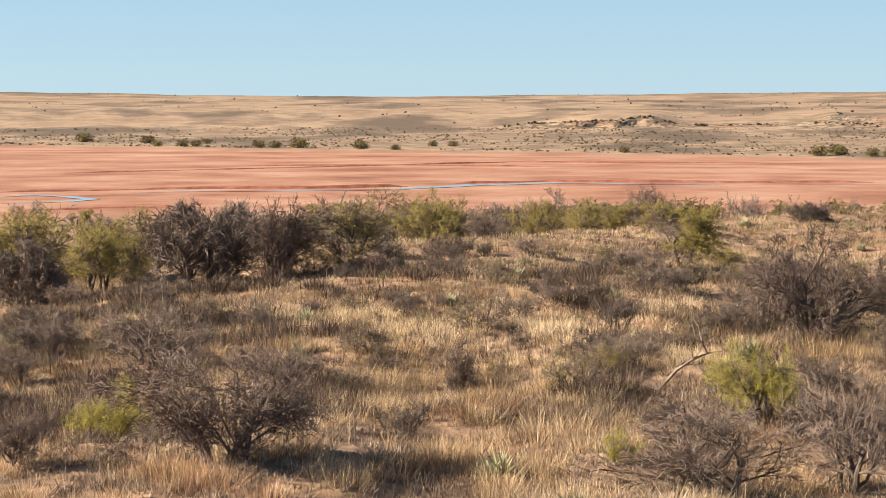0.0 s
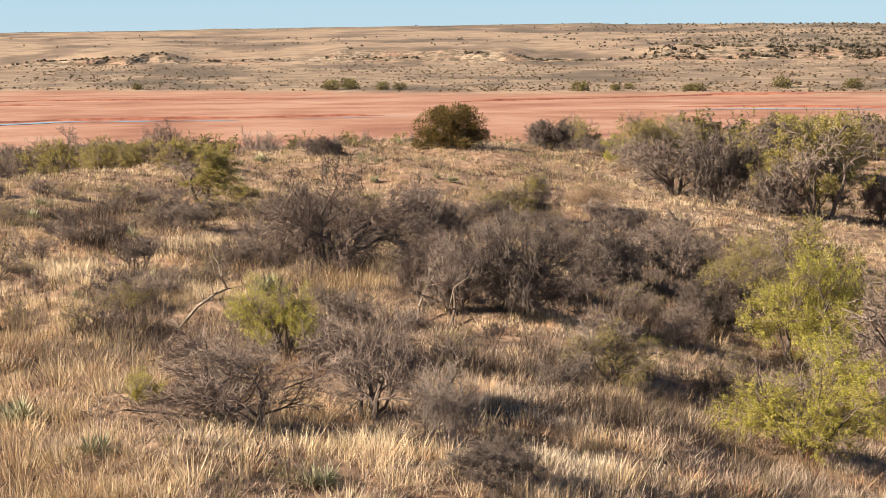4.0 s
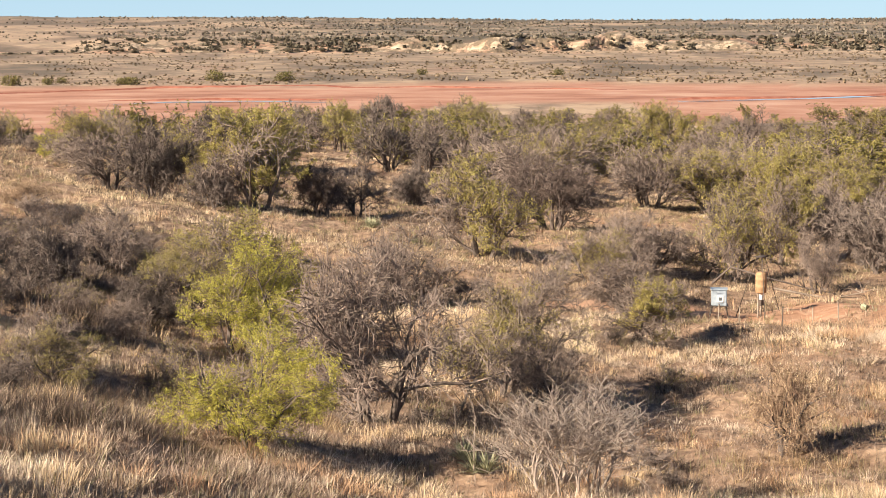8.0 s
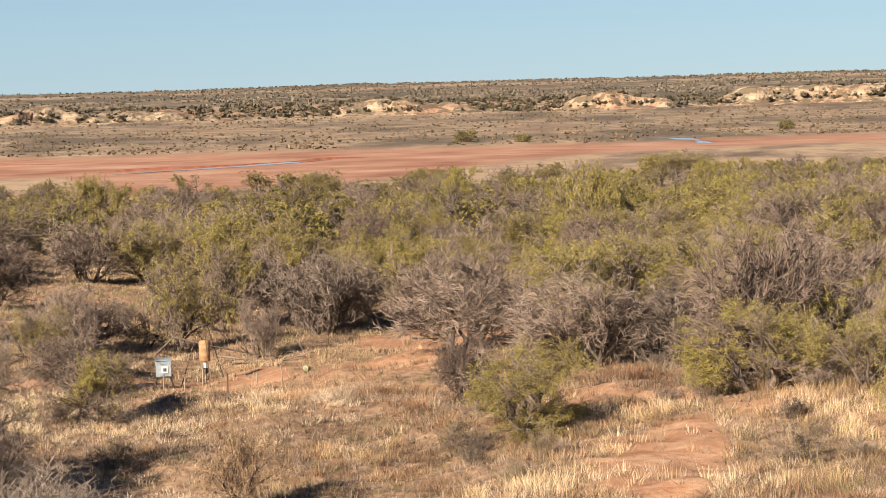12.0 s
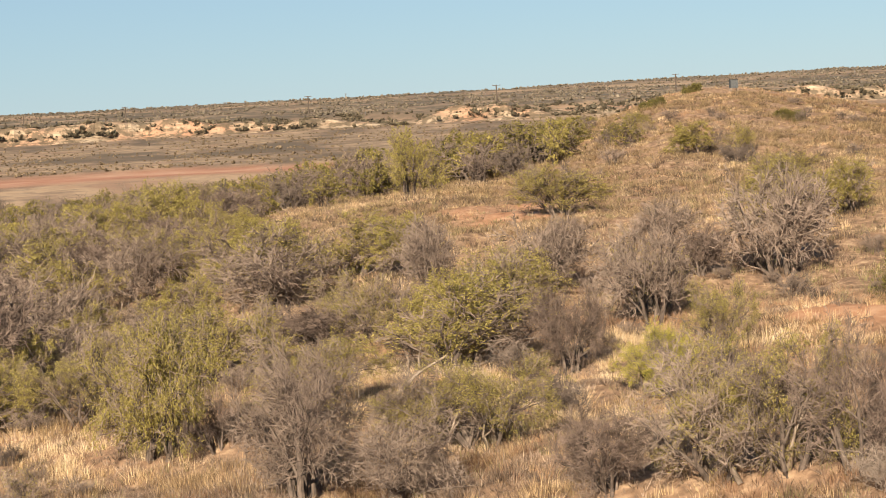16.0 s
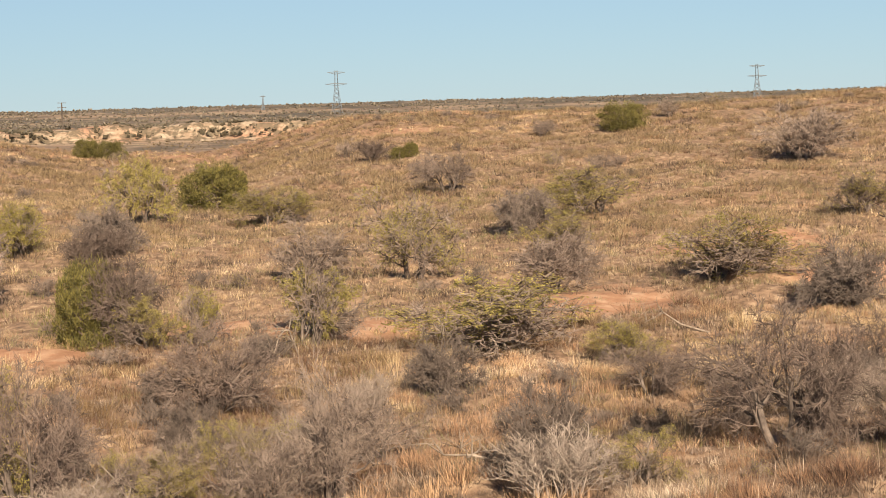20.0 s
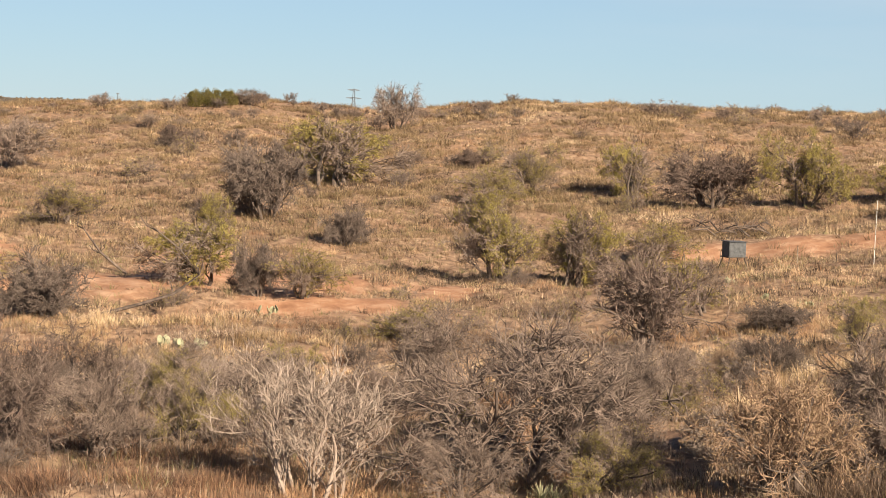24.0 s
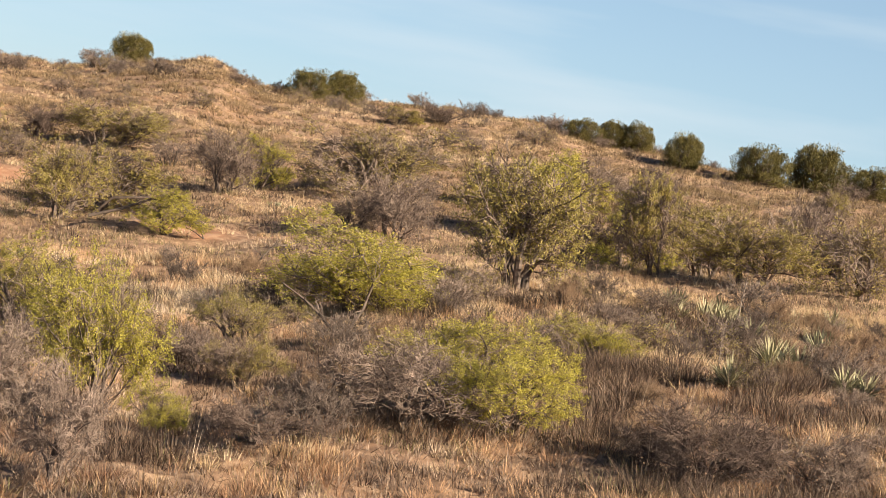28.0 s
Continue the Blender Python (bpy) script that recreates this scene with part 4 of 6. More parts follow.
def thicket(count, az0, az1, r0, r1, low, high, kinds, seed, group, power=0.5, cap=None):
    rng = random.Random(seed)
    made = tries = 0
    while made < count and tries < count * 12:
        tries += 1
        az = rng.uniform(az0, az1)
        r = r0 + (r1 - r0) * rng.random() ** (1 / (power + 1) if power > 0 else 1)
        if any(a <= az <= b and c <= r <= d for a, b, c, d in (KEEP_OPEN[:2] if high < 2 else KEEP_OPEN)):
            continue
        x, y = polar(az, r)
        if float(fbm(x / 14.0, y / 14.0, 61)) < rng.uniform(0.25, 0.6) or float(soil_mask(np.array([x]), np.array([y]))[0]) > 0.45:
            continue
        h = rng.uniform(low, high)
        if cap is not None and r < 400:
            line = float(np.interp(az, CANOPY_AZ, CANOPY_UP)) if cap == 0 else cap
            h = min(h, r * math.tan(radians(line + rng.uniform(-0.25, 0.1))) - float(rel_height(x, y)))
            if h < 0.9:
                continue
        if not free(x, y, h * 0.55):
            continue
        plant(rng.choice(kinds), x, y, h, rng.uniform(1.0, 1.5), rng.randrange(8), group=group)
        made += 1


thicket(170, -15, 20, 92, 200, 2.6, 4.2, ("far_green", "far_bare", "far_bare"), 1, "trees below the grassy crest", cap=-3.15)
thicket(40, -15, 24, 230, 335, 2.8, 4.4, ("far_green", "far_bare"), 2, "trees below the grassy crest")
thicket(165, 20, 52, 98, 220, 2.8, 4.4, ("far_green", "far_green", "far_bare", "far_bare"), 3, "mesquite thicket in the valley", cap=0)
thicket(200, 24, 68, 150, 400, 3.0, 4.6, ("far_green", "far_green", "far_bare"), 4, "mesquite thicket in the valley", cap=0)
thicket(170, 40, 74, 90, 230, 2.6, 4.2, ("far_green", "far_green", "far_bare"), 5, "mesquite thicket in the valley", cap=0)
thicket(90, 62, 76, 120, 240, 2.6, 4.0, ("far_green", "far_green", "far_bare"), 6, "mesquite thicket in the valley", cap=0)
thicket(22, 20, 58, 44, 98, 1.8, 3.4, ("olive", "olive", "bare", "green", "dark"), 7, "mesquites in the near valley")
thicket(30, 54, 74, 54, 98, 1.8, 3.2, ("green", "olive", "bare", "green"), 17, "mesquites in the near valley")
thicket(36, 45, 63, 62, 125, 2.0, 3.6, ("green", "olive", "bare", "green"), 18, "mesquites in the near valley")
thicket(14, 54, 82, 42, 92, 1.6, 2.9, ("green", "olive", "bare", "olive"), 8, "mesquites in the near valley")
thicket(40, 76, 128, 33, 54, 0.8, 1.7, ("bare", "olive", "dark", "pale", "bare"), 19, "scrub below the lookout", power=0)
thicket(12, 80, 124, 42, 100, 1.3, 2.5, ("bare", "olive", "green", "dark"), 9, "mesquites on the gullied flat")
thicket(16, 120, 160, 48, 104, 1.8, 3.2, ("bright", "green", "olive", "bare"), 10, "mesquites below the ridge")
thicket(50, 72, 120, 104, 190, 0.6, 1.5, ("low",), 11, "low shrubs on the ridge")
thicket(70, 76, 159, 172, 214, 0.5, 1.3, ("low",), 16, "low shrubs on the skyline")
thicket(170, 108, 160, 98, 190, 0.7, 1.7, ("low",), 12, "low shrubs on the ridge")
thicket(270, -14, 22, 36, 82, 0.4, 1.05, ("low",), 13, "low shrubs in the grass")
thicket(190, 20, 124, 36, 80, 0.4, 1.0, ("low",), 14, "low shrubs in the grass")
thicket(120, 124, 160, 30, 62, 0.4, 1.1, ("low", "low", "rust"), 15, "low shrubs in the grass")

join_far_trees()


# ---- grass: uncountable blades, real geometry ----
def sample_ground(count, r0, r1, fall, seed):
    rs = np.random.RandomState(seed)
    r = np.linspace(r0, r1, 2000)
    w = r * np.minimum(1, (r0 * 1.4 / r)) ** fall
    cdf = np.cumsum(w) / w.sum()
    rr = np.interp(rs.rand(count), cdf, r)
    az = rs.uniform(-15.5, 160.5, count)
    return rr * np.sin(np.radians(az)), rr * np.cos(np.radians(az)), az, rr, rs


def blades(name, label, x, y, height, width, count, lean, material, tint, rs, bent, spread=0.3):
    """Tufts at x, y of count blades each; bent blades have a knee."""
    n = len(x)
    z = ground_z(x, y)
    rep = lambda a: np.repeat(a, count)
    a = rs.uniform(0, 2 * np.pi, n * count)
    off = rs.rand(n * count) ** 0.7 * (0.04 + rep(height) * spread)
    h = rep(height) * rs.uniform(0.5, 1.12, n * count)
    h = np.where(rs.rand(n * count) < (0.025 if spread < 0.5 else 0.0), h * 1.8, h)
    tilt = np.abs(rs.normal(0, 1, n * count)) * lean * 0.9 + 0.05
    bx, by = rep(x) + np.cos(a) * off, rep(y) + np.sin(a) * off
    bz = rep(z) - 0.03
    w = rep(width) * rs.uniform(0.6, 1.3, n * count) * 0.5
    t = a + rs.uniform(-1, 1, n * count)
    sx, sy = -np.sin(t) * w, np.cos(t) * w
    dx, dy = np.cos(a) * tilt * h, np.sin(a) * tilt * h
    if bent:
        v = np.stack([np.stack([bx - sx, by - sy, bz], -1), np.stack([bx + sx, by + sy, bz], -1),
                      np.stack([bx + dx * 0.35 + sx * 0.8, by + dy * 0.35 + sy * 0.8, bz + h * 0.6], -1),
                      np.stack([bx + dx * 0.35 - sx * 0.8, by + dy * 0.35 - sy * 0.8, bz + h * 0.6], -1),
                      np.stack([bx + dx, by + dy, bz + h], -1)], 1)
        k = np.arange(n * count)[:, None] * 5
        faces = np.concatenate([k + np.array([[0, 1, 2]]), k + np.array([[0, 2, 3]]), k + np.array([[3, 2, 4]])])
        per = 5
    else:
        v = np.stack([np.stack([bx - sx, by - sy, bz], -1), np.stack([bx + sx, by + sy, bz], -1), np.stack([bx + dx, by + dy, bz + h], -1)], 1)
        faces = np.arange(n * count * 3).reshape(-1, 3)
        per = 3
    v = v.reshape(-1, 3)
    me = bpy.data.meshes.new(name)
    me.vertices.add(len(v))
    me.vertices.foreach_set("co", v.astype(np.float32).ravel())
    me.loops.add(faces.size)
    me.loops.foreach_set("vertex_index", faces.astype(np.int32).ravel())
    me.polygons.add(len(faces))
    me.polygons.foreach_set("loop_start", np.arange(0, faces.size, 3, dtype=np.int32))
    me.update(calc_edges=True)
    tone = np.clip(rep(tint) + rs.normal(0, 0.08, n * count), 0, 1)
    me.attributes.new("tint", "FLOAT", "POINT").data.foreach_set("value", np.repeat(tone, per).astype(np.float32))
    me.materials.append(material)
    return tagged(new(name, me), label, "grass", kind="stuff")


def grass_layer(count, r0, r1, fall, per, seed, bent, extra_width, thin=(0.2, 0.45), spread=0.3, tall=1.0):
    x, y, az, r, rs = sample_ground(count, r0, r1, fall, seed)
    bare = soil_mask(x, y)
    patch = fbm(x / 9.0, y / 9.0, 71)
    clump = fbm(x / 0.9, y / 0.9, 73, 3)
    keep = (rs.rand(count) > bare * 0.92) & (rs.rand(count) < 0.5 + 1.7 * np.clip(patch - 0.25, 0, 1)) & (clump > rs.uniform(*thin, count))
    patch = patch + 1.3 * (clump - 0.5)
    # where the thicket closes, little grass
    keep &= ~((az > 22) & (az < 66) & (r > 150) & (rs.rand(count) < 0.5))
    x, y, az, r, patch = x[keep], y[keep], az[keep], r[keep], patch[keep]
    kind_noise = 0.45 * fbm(x / 22.0, y / 22.0, 81, 3) + 0.55 * fbm(x / 1.8, y / 1.8, 83, 2) + 0.3 * (rs.rand(len(x)) - 0.5)
    gold = np.interp(az, (-16, 15, 22, 34, 60, 74, 90, 118, 140, 162), (0.10, 0.10, 0.04, -0.04, -0.02, 0.02, -0.05, -0.04, 0.06, 0.04)) + 0.08 * (r > 70) - 0.12 * (r < 42)
    rust = np.interp(az, (-16, 20, 60, 80, 105, 125, 162), (0.06, -0.06, -0.06, 0.10, 0.11, 0.10, 0.07)) + 0.05 * (r > 100)
    pick_gold = kind_noise + gold > 0.52
    pick_rust = ~pick_gold & (0.5 * fbm(x / 12.0, y / 12.0, 91, 3) + 0.5 * fbm(x / 1.4, y / 1.4, 93, 2) + rust > 0.50)
    wide = extra_width * np.maximum(1.0, r / 45.0)
    tone = np.clip(0.5 + 1.7 * (fbm(x / 5.0, y / 5.0, 101, 3) - 0.5) + 0.3 * (patch - 0.5) + rs.normal(0, 1, len(x)) * np.where(r < 62, 0.27, 0.15) + np.interp(az, (-16, 35, 72, 85, 112, 125, 160), (0.06, 0.06, -0.1, -0.27, -0.2, 0.04, 0.2)), 0, 1)
    for name, label, mask, mat, low, high, lean in (
        ("golden_grass", "tall golden dry bunch grass on the slopes", pick_gold, M_GRASS_GOLD, 0.2, 0.48, 0.7),
        ("russet_grass", "russet brown dry bluestem grass", pick_rust, M_GRASS_RUST, 0.2, 0.46, 0.9),
        ("grey_grass", "short grey-tan dry grass", ~pick_gold & ~pick_rust, M_GRASS_GREY, 0.14, 0.36, 0.95),
    ):
        n = int(mask.sum())
        h = tall * rs.uniform(low, high, n) * (0.55 + 0.8 * np.clip(patch[mask], 0.1, 1.2))
        blades(name, label, x[mask], y[mask], h, 0.0105 * wide[mask], per, lean, mat, tone[mask], rs, bent, spread)


grass_layer(96000, 22, 66, 0.5, 26, 11, False, 1.35, (0.43, 0.55), spread=0.6, tall=0.85)
grass_layer(230000, 60, 260, 0.9, 14, 12, False, 0.9, (0.32, 0.52), spread=0.8, tall=0.75)
grass_layer(9000, 200, 345, 1.0, 8, 13, False, 1.5)


def forb_layer(name, label, count, r0, r1, seed, material, low, high, per, az0=-16, az1=161, sparse=0.66, patch=4.0, lean=0.85, least=0.38, wide=1.0, spread=0.3):
    x, y, az, r, rs = sample_ground(count, r0, r1, 1.0, seed)
    keep = (az > az0) & (az < az1) & (fbm(x / patch, y / patch, seed + 7, 3) > rs.uniform(least, sparse, count)) & (rs.rand(count) > soil_mask(x, y) * 0.95)
    x, y, r = x[keep], y[keep], r[keep]
    blades(name, label, x, y, rs.uniform(low, high, len(x)), 0.013 * wide * np.maximum(1, r / 45), per, lean, material, rs.rand(len(x)), rs, False, spread)


# weeds between the tufts, their dark colour also standing in for shade
forb_layer("dead_weeds", "dark brown dead weeds and low twiggy brush, darkened to deepen shade in the grass", 80000, 22, 130, 201, M_FORB, 0.14, 0.42, 15, patch=1.8, wide=1.2, spread=0.7, least=0.5, sparse=0.6)
forb_layer("olive_weeds", "low olive-green weeds and snakeweed", 34000, 22, 130, 202, M_FORB_OLIVE, 0.15, 0.4, 14, patch=1.4, spread=0.6)

# real brush in part; its dark patches also paint the shade of dips
forb_layer("slope_brush", "dark brown twiggy brush patches that also stand in for shaded dips of the slope", 110000, 36, 72, 203, M_FORB, 0.25, 0.6, 20, -16, 22, 0.6, 2.6, wide=1.4, spread=0.7, least=0.53)
forb_layer("ridge_foot_brush", "dark russet brush in the tall grass below the ridge", 60000, 28, 58, 206, M_FORB, 0.3, 0.6, 20, 128, 161, 0.6, 2.2, wide=1.4, spread=0.6, least=0.53)
forb_layer("thatch", "low mauve-grey matted dead grass between the tufts", 105000, 22, 66, 204, M_THATCH, 0.08, 0.21, 10, sparse=0.62, lean=1.2, least=0.1, wide=2.0)
forb_layer("matted_grass", "pale matted dry grass covering the valley and the slopes", 125000, 58, 170, 207, M_MAT, 0.1, 0.28, 9, sparse=0.52, least=0.1, lean=1.1, wide=1.8, spread=0.9)
forb_layer("ridge_brush", "low brown and olive brush on the ridge slopes", 110000, 92, 235, 205, M_RIDGE_BRUSH, 0.3, 0.62, 24, 66, 161, 0.57, 1.9, lean=1.1, least=0.5, wide=0.9, spread=0.75)
forb_layer("hillside_brush", "dark russet low brush dotted over the ridge slopes", 90000, 80, 235, 208, M_FORB, 0.22, 0.5, 16, 64, 161, 0.6, 2.3, least=0.52, wide=0.9, spread=0.8)

# tall pale stalks close below the lookout
sx_, sy_, _, sr_, srs = sample_ground(220, 24, 36, 0.0, 301)
blades("weed_stalks", "tall thin pale dry weed stalks", sx_, sy_, srs.uniform(0.4, 0.95, 220), np.full(220, 0.009), 3, 0.12, M_GRASS_GREY, srs.uniform(0.5, 0.9, 220), srs, True)


# ---- plain building blocks ----
def box(bm, sx, sy, sz, m=None, bevel=0.0):
    g = bmesh.ops.create_cube(bm, size=1.0, matrix=(m or Matrix()) @ Matrix.Diagonal((sx, sy, sz, 1)))
    if bevel:
        es = {e for v in g["verts"] for e in v.link_edges}
        bmesh.ops.bevel(bm, geom=list(es), offset=bevel, segments=2, affect="EDGES")
    return bm


def rod(bm, p, q, r0, r1=None, sides=8):
    p, q = Vector(p), Vector(q)
    d = q - p
    m = Matrix.Translation((p + q) / 2) @ d.to_track_quat("Z", "Y").to_matrix().to_4x4()
    bmesh.ops.create_cone(bm, cap_ends=True, segments=sides, radius1=r0, radius2=r0 if r1 is None else r1, depth=d.length, matrix=m)
    return bm


def part(name, bm, material, parent, label="", smooth=False):
    me = bpy.data.meshes.new(name)
    bm.to_mesh(me)
    bm.free()
    me.materials.append(material)
    if smooth:
        me.polygons.foreach_set("use_smooth", np.ones(len(me.polygons), bool))
    ob = new(name, me)
    ob.parent = parent
    if label:
        ob["label"] = label
    return ob


def thing(name, label, category, x, y, turn=0.0, z=None, group=""):
    e = tagged(new(name), label, category, group)
    e.matrix_world = pose(x, y, float(ground_z(x, y)) if z is None else z, 0, 0, turn)
    return e


def plain(name, dark, light, rough=0.6, metal=0.0, scale=8.0):
    s = Shade(name, rough)
    s.color(s.ramp(s.noise(s.coords(), scale, 5), (0.3, dark), (0.7, light)))
    s.b.inputs["Metallic"].default_value = metal
    return s.m


M_GALV = plain("galvanised_sheet", (0.26, 0.30, 0.34), (0.38, 0.42, 0.46), 0.45, 0.3)
M_RUSTY = plain("rusted_barrel", (0.24, 0.14, 0.075), (0.37, 0.23, 0.125), 0.8)
M_IRON = plain("dark_iron", (0.05, 0.04, 0.035), (0.12, 0.09, 0.07), 0.7, 0.3)
M_BLACK = plain("dark_painted_sheet", (0.045, 0.047, 0.05), (0.10, 0.105, 0.11), 0.5)
M_WHITE = plain("white_plastic", (0.55, 0.55, 0.53), (0.7, 0.69, 0.66), 0.5)
M_POST = plain("weathered_post", (0.16, 0.12, 0.09), (0.34, 0.28, 0.22), 0.9)
M_STEEL = plain("grey_lattice_steel", (0.10, 0.12, 0.14), (0.16, 0.18, 0.20), 0.8, 0.0)
M_POLE = plain("creosoted_pole", (0.05, 0.038, 0.03), (0.11, 0.085, 0.07), 0.9)


def water_material():
    s = Shade("shallow_water", 0.06)
    p = s.coords()
    s.color(s.ramp(s.noise(p, 0.08, 4), (0.35, (0.20, 0.17, 0.15)), (0.65, (0.34, 0.33, 0.33))))
    s.b.inputs["Specular IOR Level"].default_value = 0.6
    s.bump(s.noise(p, 0.8, 3), 0.15, 0.05)
    return s.m


def rock_material():
    s = Shade("pale_bluff_rock", 0.95)
    p = s.coords()
    layer = s.node("ShaderNodeMapping")
    layer.inputs["Scale"].default_value = (0.12, 0.12, 1.1)
    s.link(p, layer.inputs["Vector"])
    c = s.ramp(s.noise(layer.outputs[0], 0.5, 6, 0.6), (0.3, (0.22, 0.14, 0.095)), (0.5, (0.31, 0.225, 0.155)), (0.68, (0.42, 0.335, 0.245)))
    c = s.mix(s.ramp(s.noise(p, 0.035, 4), (0.48, 0.0), (0.62, 0.8)), c, (0.42, 0.23, 0.145))
    c = s.mix(s.ramp(s.noise(p, 0.14, 5, 0.7), (0.46, 0.0), (0.53, 0.9)), c, (0.12, 0.092, 0.062))
    s.color(c).bump(s.noise(p, 0.5, 6), 0.8, 1.0)
    return s.m


M_WATER, M_ROCK = water_material(), rock_material()


# ---- the river: shallow braids on the sand ----
def braid(width, *points):
    pts = [Vector((*polar(a, r), 0)) for a, r in points]
    line = []
    for k in range(len(pts) - 1):
        n = max(2, int((pts[k + 1] - pts[k]).length / 4))
        line += [pts[k].lerp(pts[k + 1], i / n) for i in range(n)]
    line.append(pts[-1])
    v, f = [], []
    for k, p in enumerate(line):
        d = (line[min(k + 1, len(line) - 1)] - line[max(k - 1, 0)]).normalized()
        side = Vector((-d.y, d.x, 0))
        w = width * (0.45 + 1.1 * float(noise2(p.x / 14, p.y / 14, 5))) * min(1, 0.15 + min(k, len(line) - 1 - k) / 6)
        p = p + side * 5 * (float(noise2(p.x / 30, p.y / 30, 6)) - 0.5)
        for s in (-1, 1):
            q = p + side * w * s
            v.append((q.x, q.y, float(ground_z(q.x, q.y)) + 0.10))
        if k:
            b = 2 * k
            f.append((b - 2, b - 1, b + 1, b))
    tagged(mesh_object("water", v, f, M_WATER, smooth=True), "thin shallow stream lying on the red sand", "water", kind="structure")


braid(3.2, (-12.9, 432), (-11.8, 438), (-10.7, 428), (-10.2, 415), (-10.9, 406), (-12.9, 401))
braid(2.4, (-9.0, 444), (-4.7, 451), (-1.4, 455), (-0.4, 470))
braid(3.0, (-1.4, 455), (0.8, 478), (3.6, 488), (8.2, 482))
braid(1.8, (10.0, 486), (11.6, 492), (13.2, 496))
braid(2.0, (21.0, 520), (22.6, 535), (25.9, 531), (27.4, 521))
braid(3.0, (37.5, 521), (40.6, 540), (43.9, 570))
braid(4.5, (52.9, 655), (53.8, 648), (54.9, 620))


# ---- low cut banks along the braids ----
def cutbank(height, *points):
    pts = [Vector((*polar(a, r), 0)) for a, r in points]
    v, f = [], []
    line = [pts[k].lerp(pts[k + 1], i / 24) for k in range(len(pts) - 1) for i in range(24)] + [pts[-1]]
    for k, p in enumerate(line):
        out = p.normalized()
        jag = 4 * (float(fbm(p.x / 12, p.y / 12, 8)) - 0.5)
        h = 0.6 * height * (0.25 + 1.2 * float(noise2(p.x / 18, p.y / 18, 9))) * min(1, min(k, len(line) - 1 - k) / 5)
        for d, dz in ((-1.2, -0.05), (-0.2, 0.85), (0.5, 1.0), (4.5, -0.02)):
            q = p + out * (jag + d)
            v.append((q.x, q.y, float(ground_z(q.x, q.y)) + h * dz - 0.02))
        if k:
            for s in range(3):
                b = 4 * k + s
                f.append((b - 4, b, b + 1, b - 3))
    tagged(mesh_object("cut_bank", v, f, M_BANK), "low crumbling bank of dark red sand", "river bank", kind="structure")


def bank_material():
    s = Shade("damp_red_sand", 0.9)
    p = s.coords()
    s.color(s.ramp(s.noise(p, 0.4, 5), (0.3, (0.17, 0.055, 0.035)), (0.7, (0.32, 0.13, 0.085))))
    return s.m


M_BANK = bank_material()
cutbank(1.1, (-13, 452), (-8, 462), (-4, 462), (-1, 468))
cutbank(0.9, (0.3, 486), (3, 497), (7, 496), (12.5, 505))
cutbank(0.7, (-6, 610), (-2, 615), (3, 600))
cutbank(0.7, (-12.5, 372), (-9, 380), (-7, 376))
cutbank(0.8, (20.5, 545), (24, 548), (28, 540))
cutbank(0.8, (37, 536), (41, 552), (45, 585))
cutbank(0.8, (-11, 560), (-5, 590), (2, 640), (10, 640))
cutbank(0.7, (14, 590), (22, 640), (30, 640), (36, 610))


# ---- pale bluffs beyond the river ----
def bluffs():
    az = np.arange(1.5, 104, 0.085)
    s = np.array([0.0, 0.06, 0.12, 0.17, 0.22, 0.27, 0.33, 0.42, 0.55, 0.75, 1.0])
    up = np.array([-0.08, 0.06, 0.14, 0.30, 0.62, 0.90, 1.0, 0.97, 0.85, 0.5, -0.05])
    gully = np.abs(fbm(az * 0.9, az * 0, 51, 4) - 0.5) * 2
    front = 1128 + 70 * (fbm(az * 0.28, az * 0, 52, 3) - 0.5) + 24 * gully
    tall = 8.4 * np.clip(2.6 * fbm(az * 0.42, az * 0 + 3, 53, 4) - 0.72 + 0.3 * smoothstep(55, 70, az), 0.1, 1.15)
    tall *= smoothstep(1.5, 3.5, az) * (0.55 + 0.45 * smoothstep(18, 30, az)) * (1 - smoothstep(96, 104, az))
    tall *= (1 - 0.9 * smoothstep(6.0, 6.8, az) * (1 - smoothstep(10.6, 11.4, az))) * (1 - 0.85 * smoothstep(16.0, 16.8, az) * (1 - smoothstep(20.0, 20.8, az)))
    tall *= 0.65 + 0.5 * (1 - gully)
    soft = np.hanning(13) / np.hanning(13).sum()
    tall, front = np.convolve(tall, soft, "same"), np.convolve(np.pad(front, 6, mode="edge"), soft, "valid")
    A, S = np.meshgrid(np.radians(az), s, indexing="ij")
    r = front[:, None] + 75 * S + 9 * (fbm(np.degrees(A) * 3.0, S * 4, 54) - 0.5)
    x, y = r * np.sin(A), r * np.cos(A)
    z = ground_z(x, y) + tall[:, None] * up[None, :] + 1.1 * (fbm(np.degrees(A) * 3, S * 5, 55) - 0.5) * (up[None, :] > 0.05)
    n, m = A.shape
    i, j = np.meshgrid(np.arange(n - 1), np.arange(m - 1), indexing="ij")
    f = np.stack([i * m + j, (i + 1) * m + j, (i + 1) * m + j + 1, i * m + j + 1], -1).reshape(-1, 4)
    ob = mesh_object("bluff", np.stack([x, y, z], -1).reshape(-1, 3), f, M_ROCK)
    return tagged(ob, "eroded cream and red bluffs dotted with brush", "cliff", kind="structure"), az, front, tall


bluff, BLUFF_AZ, BLUFF_R, BLUFF_H = bluffs()


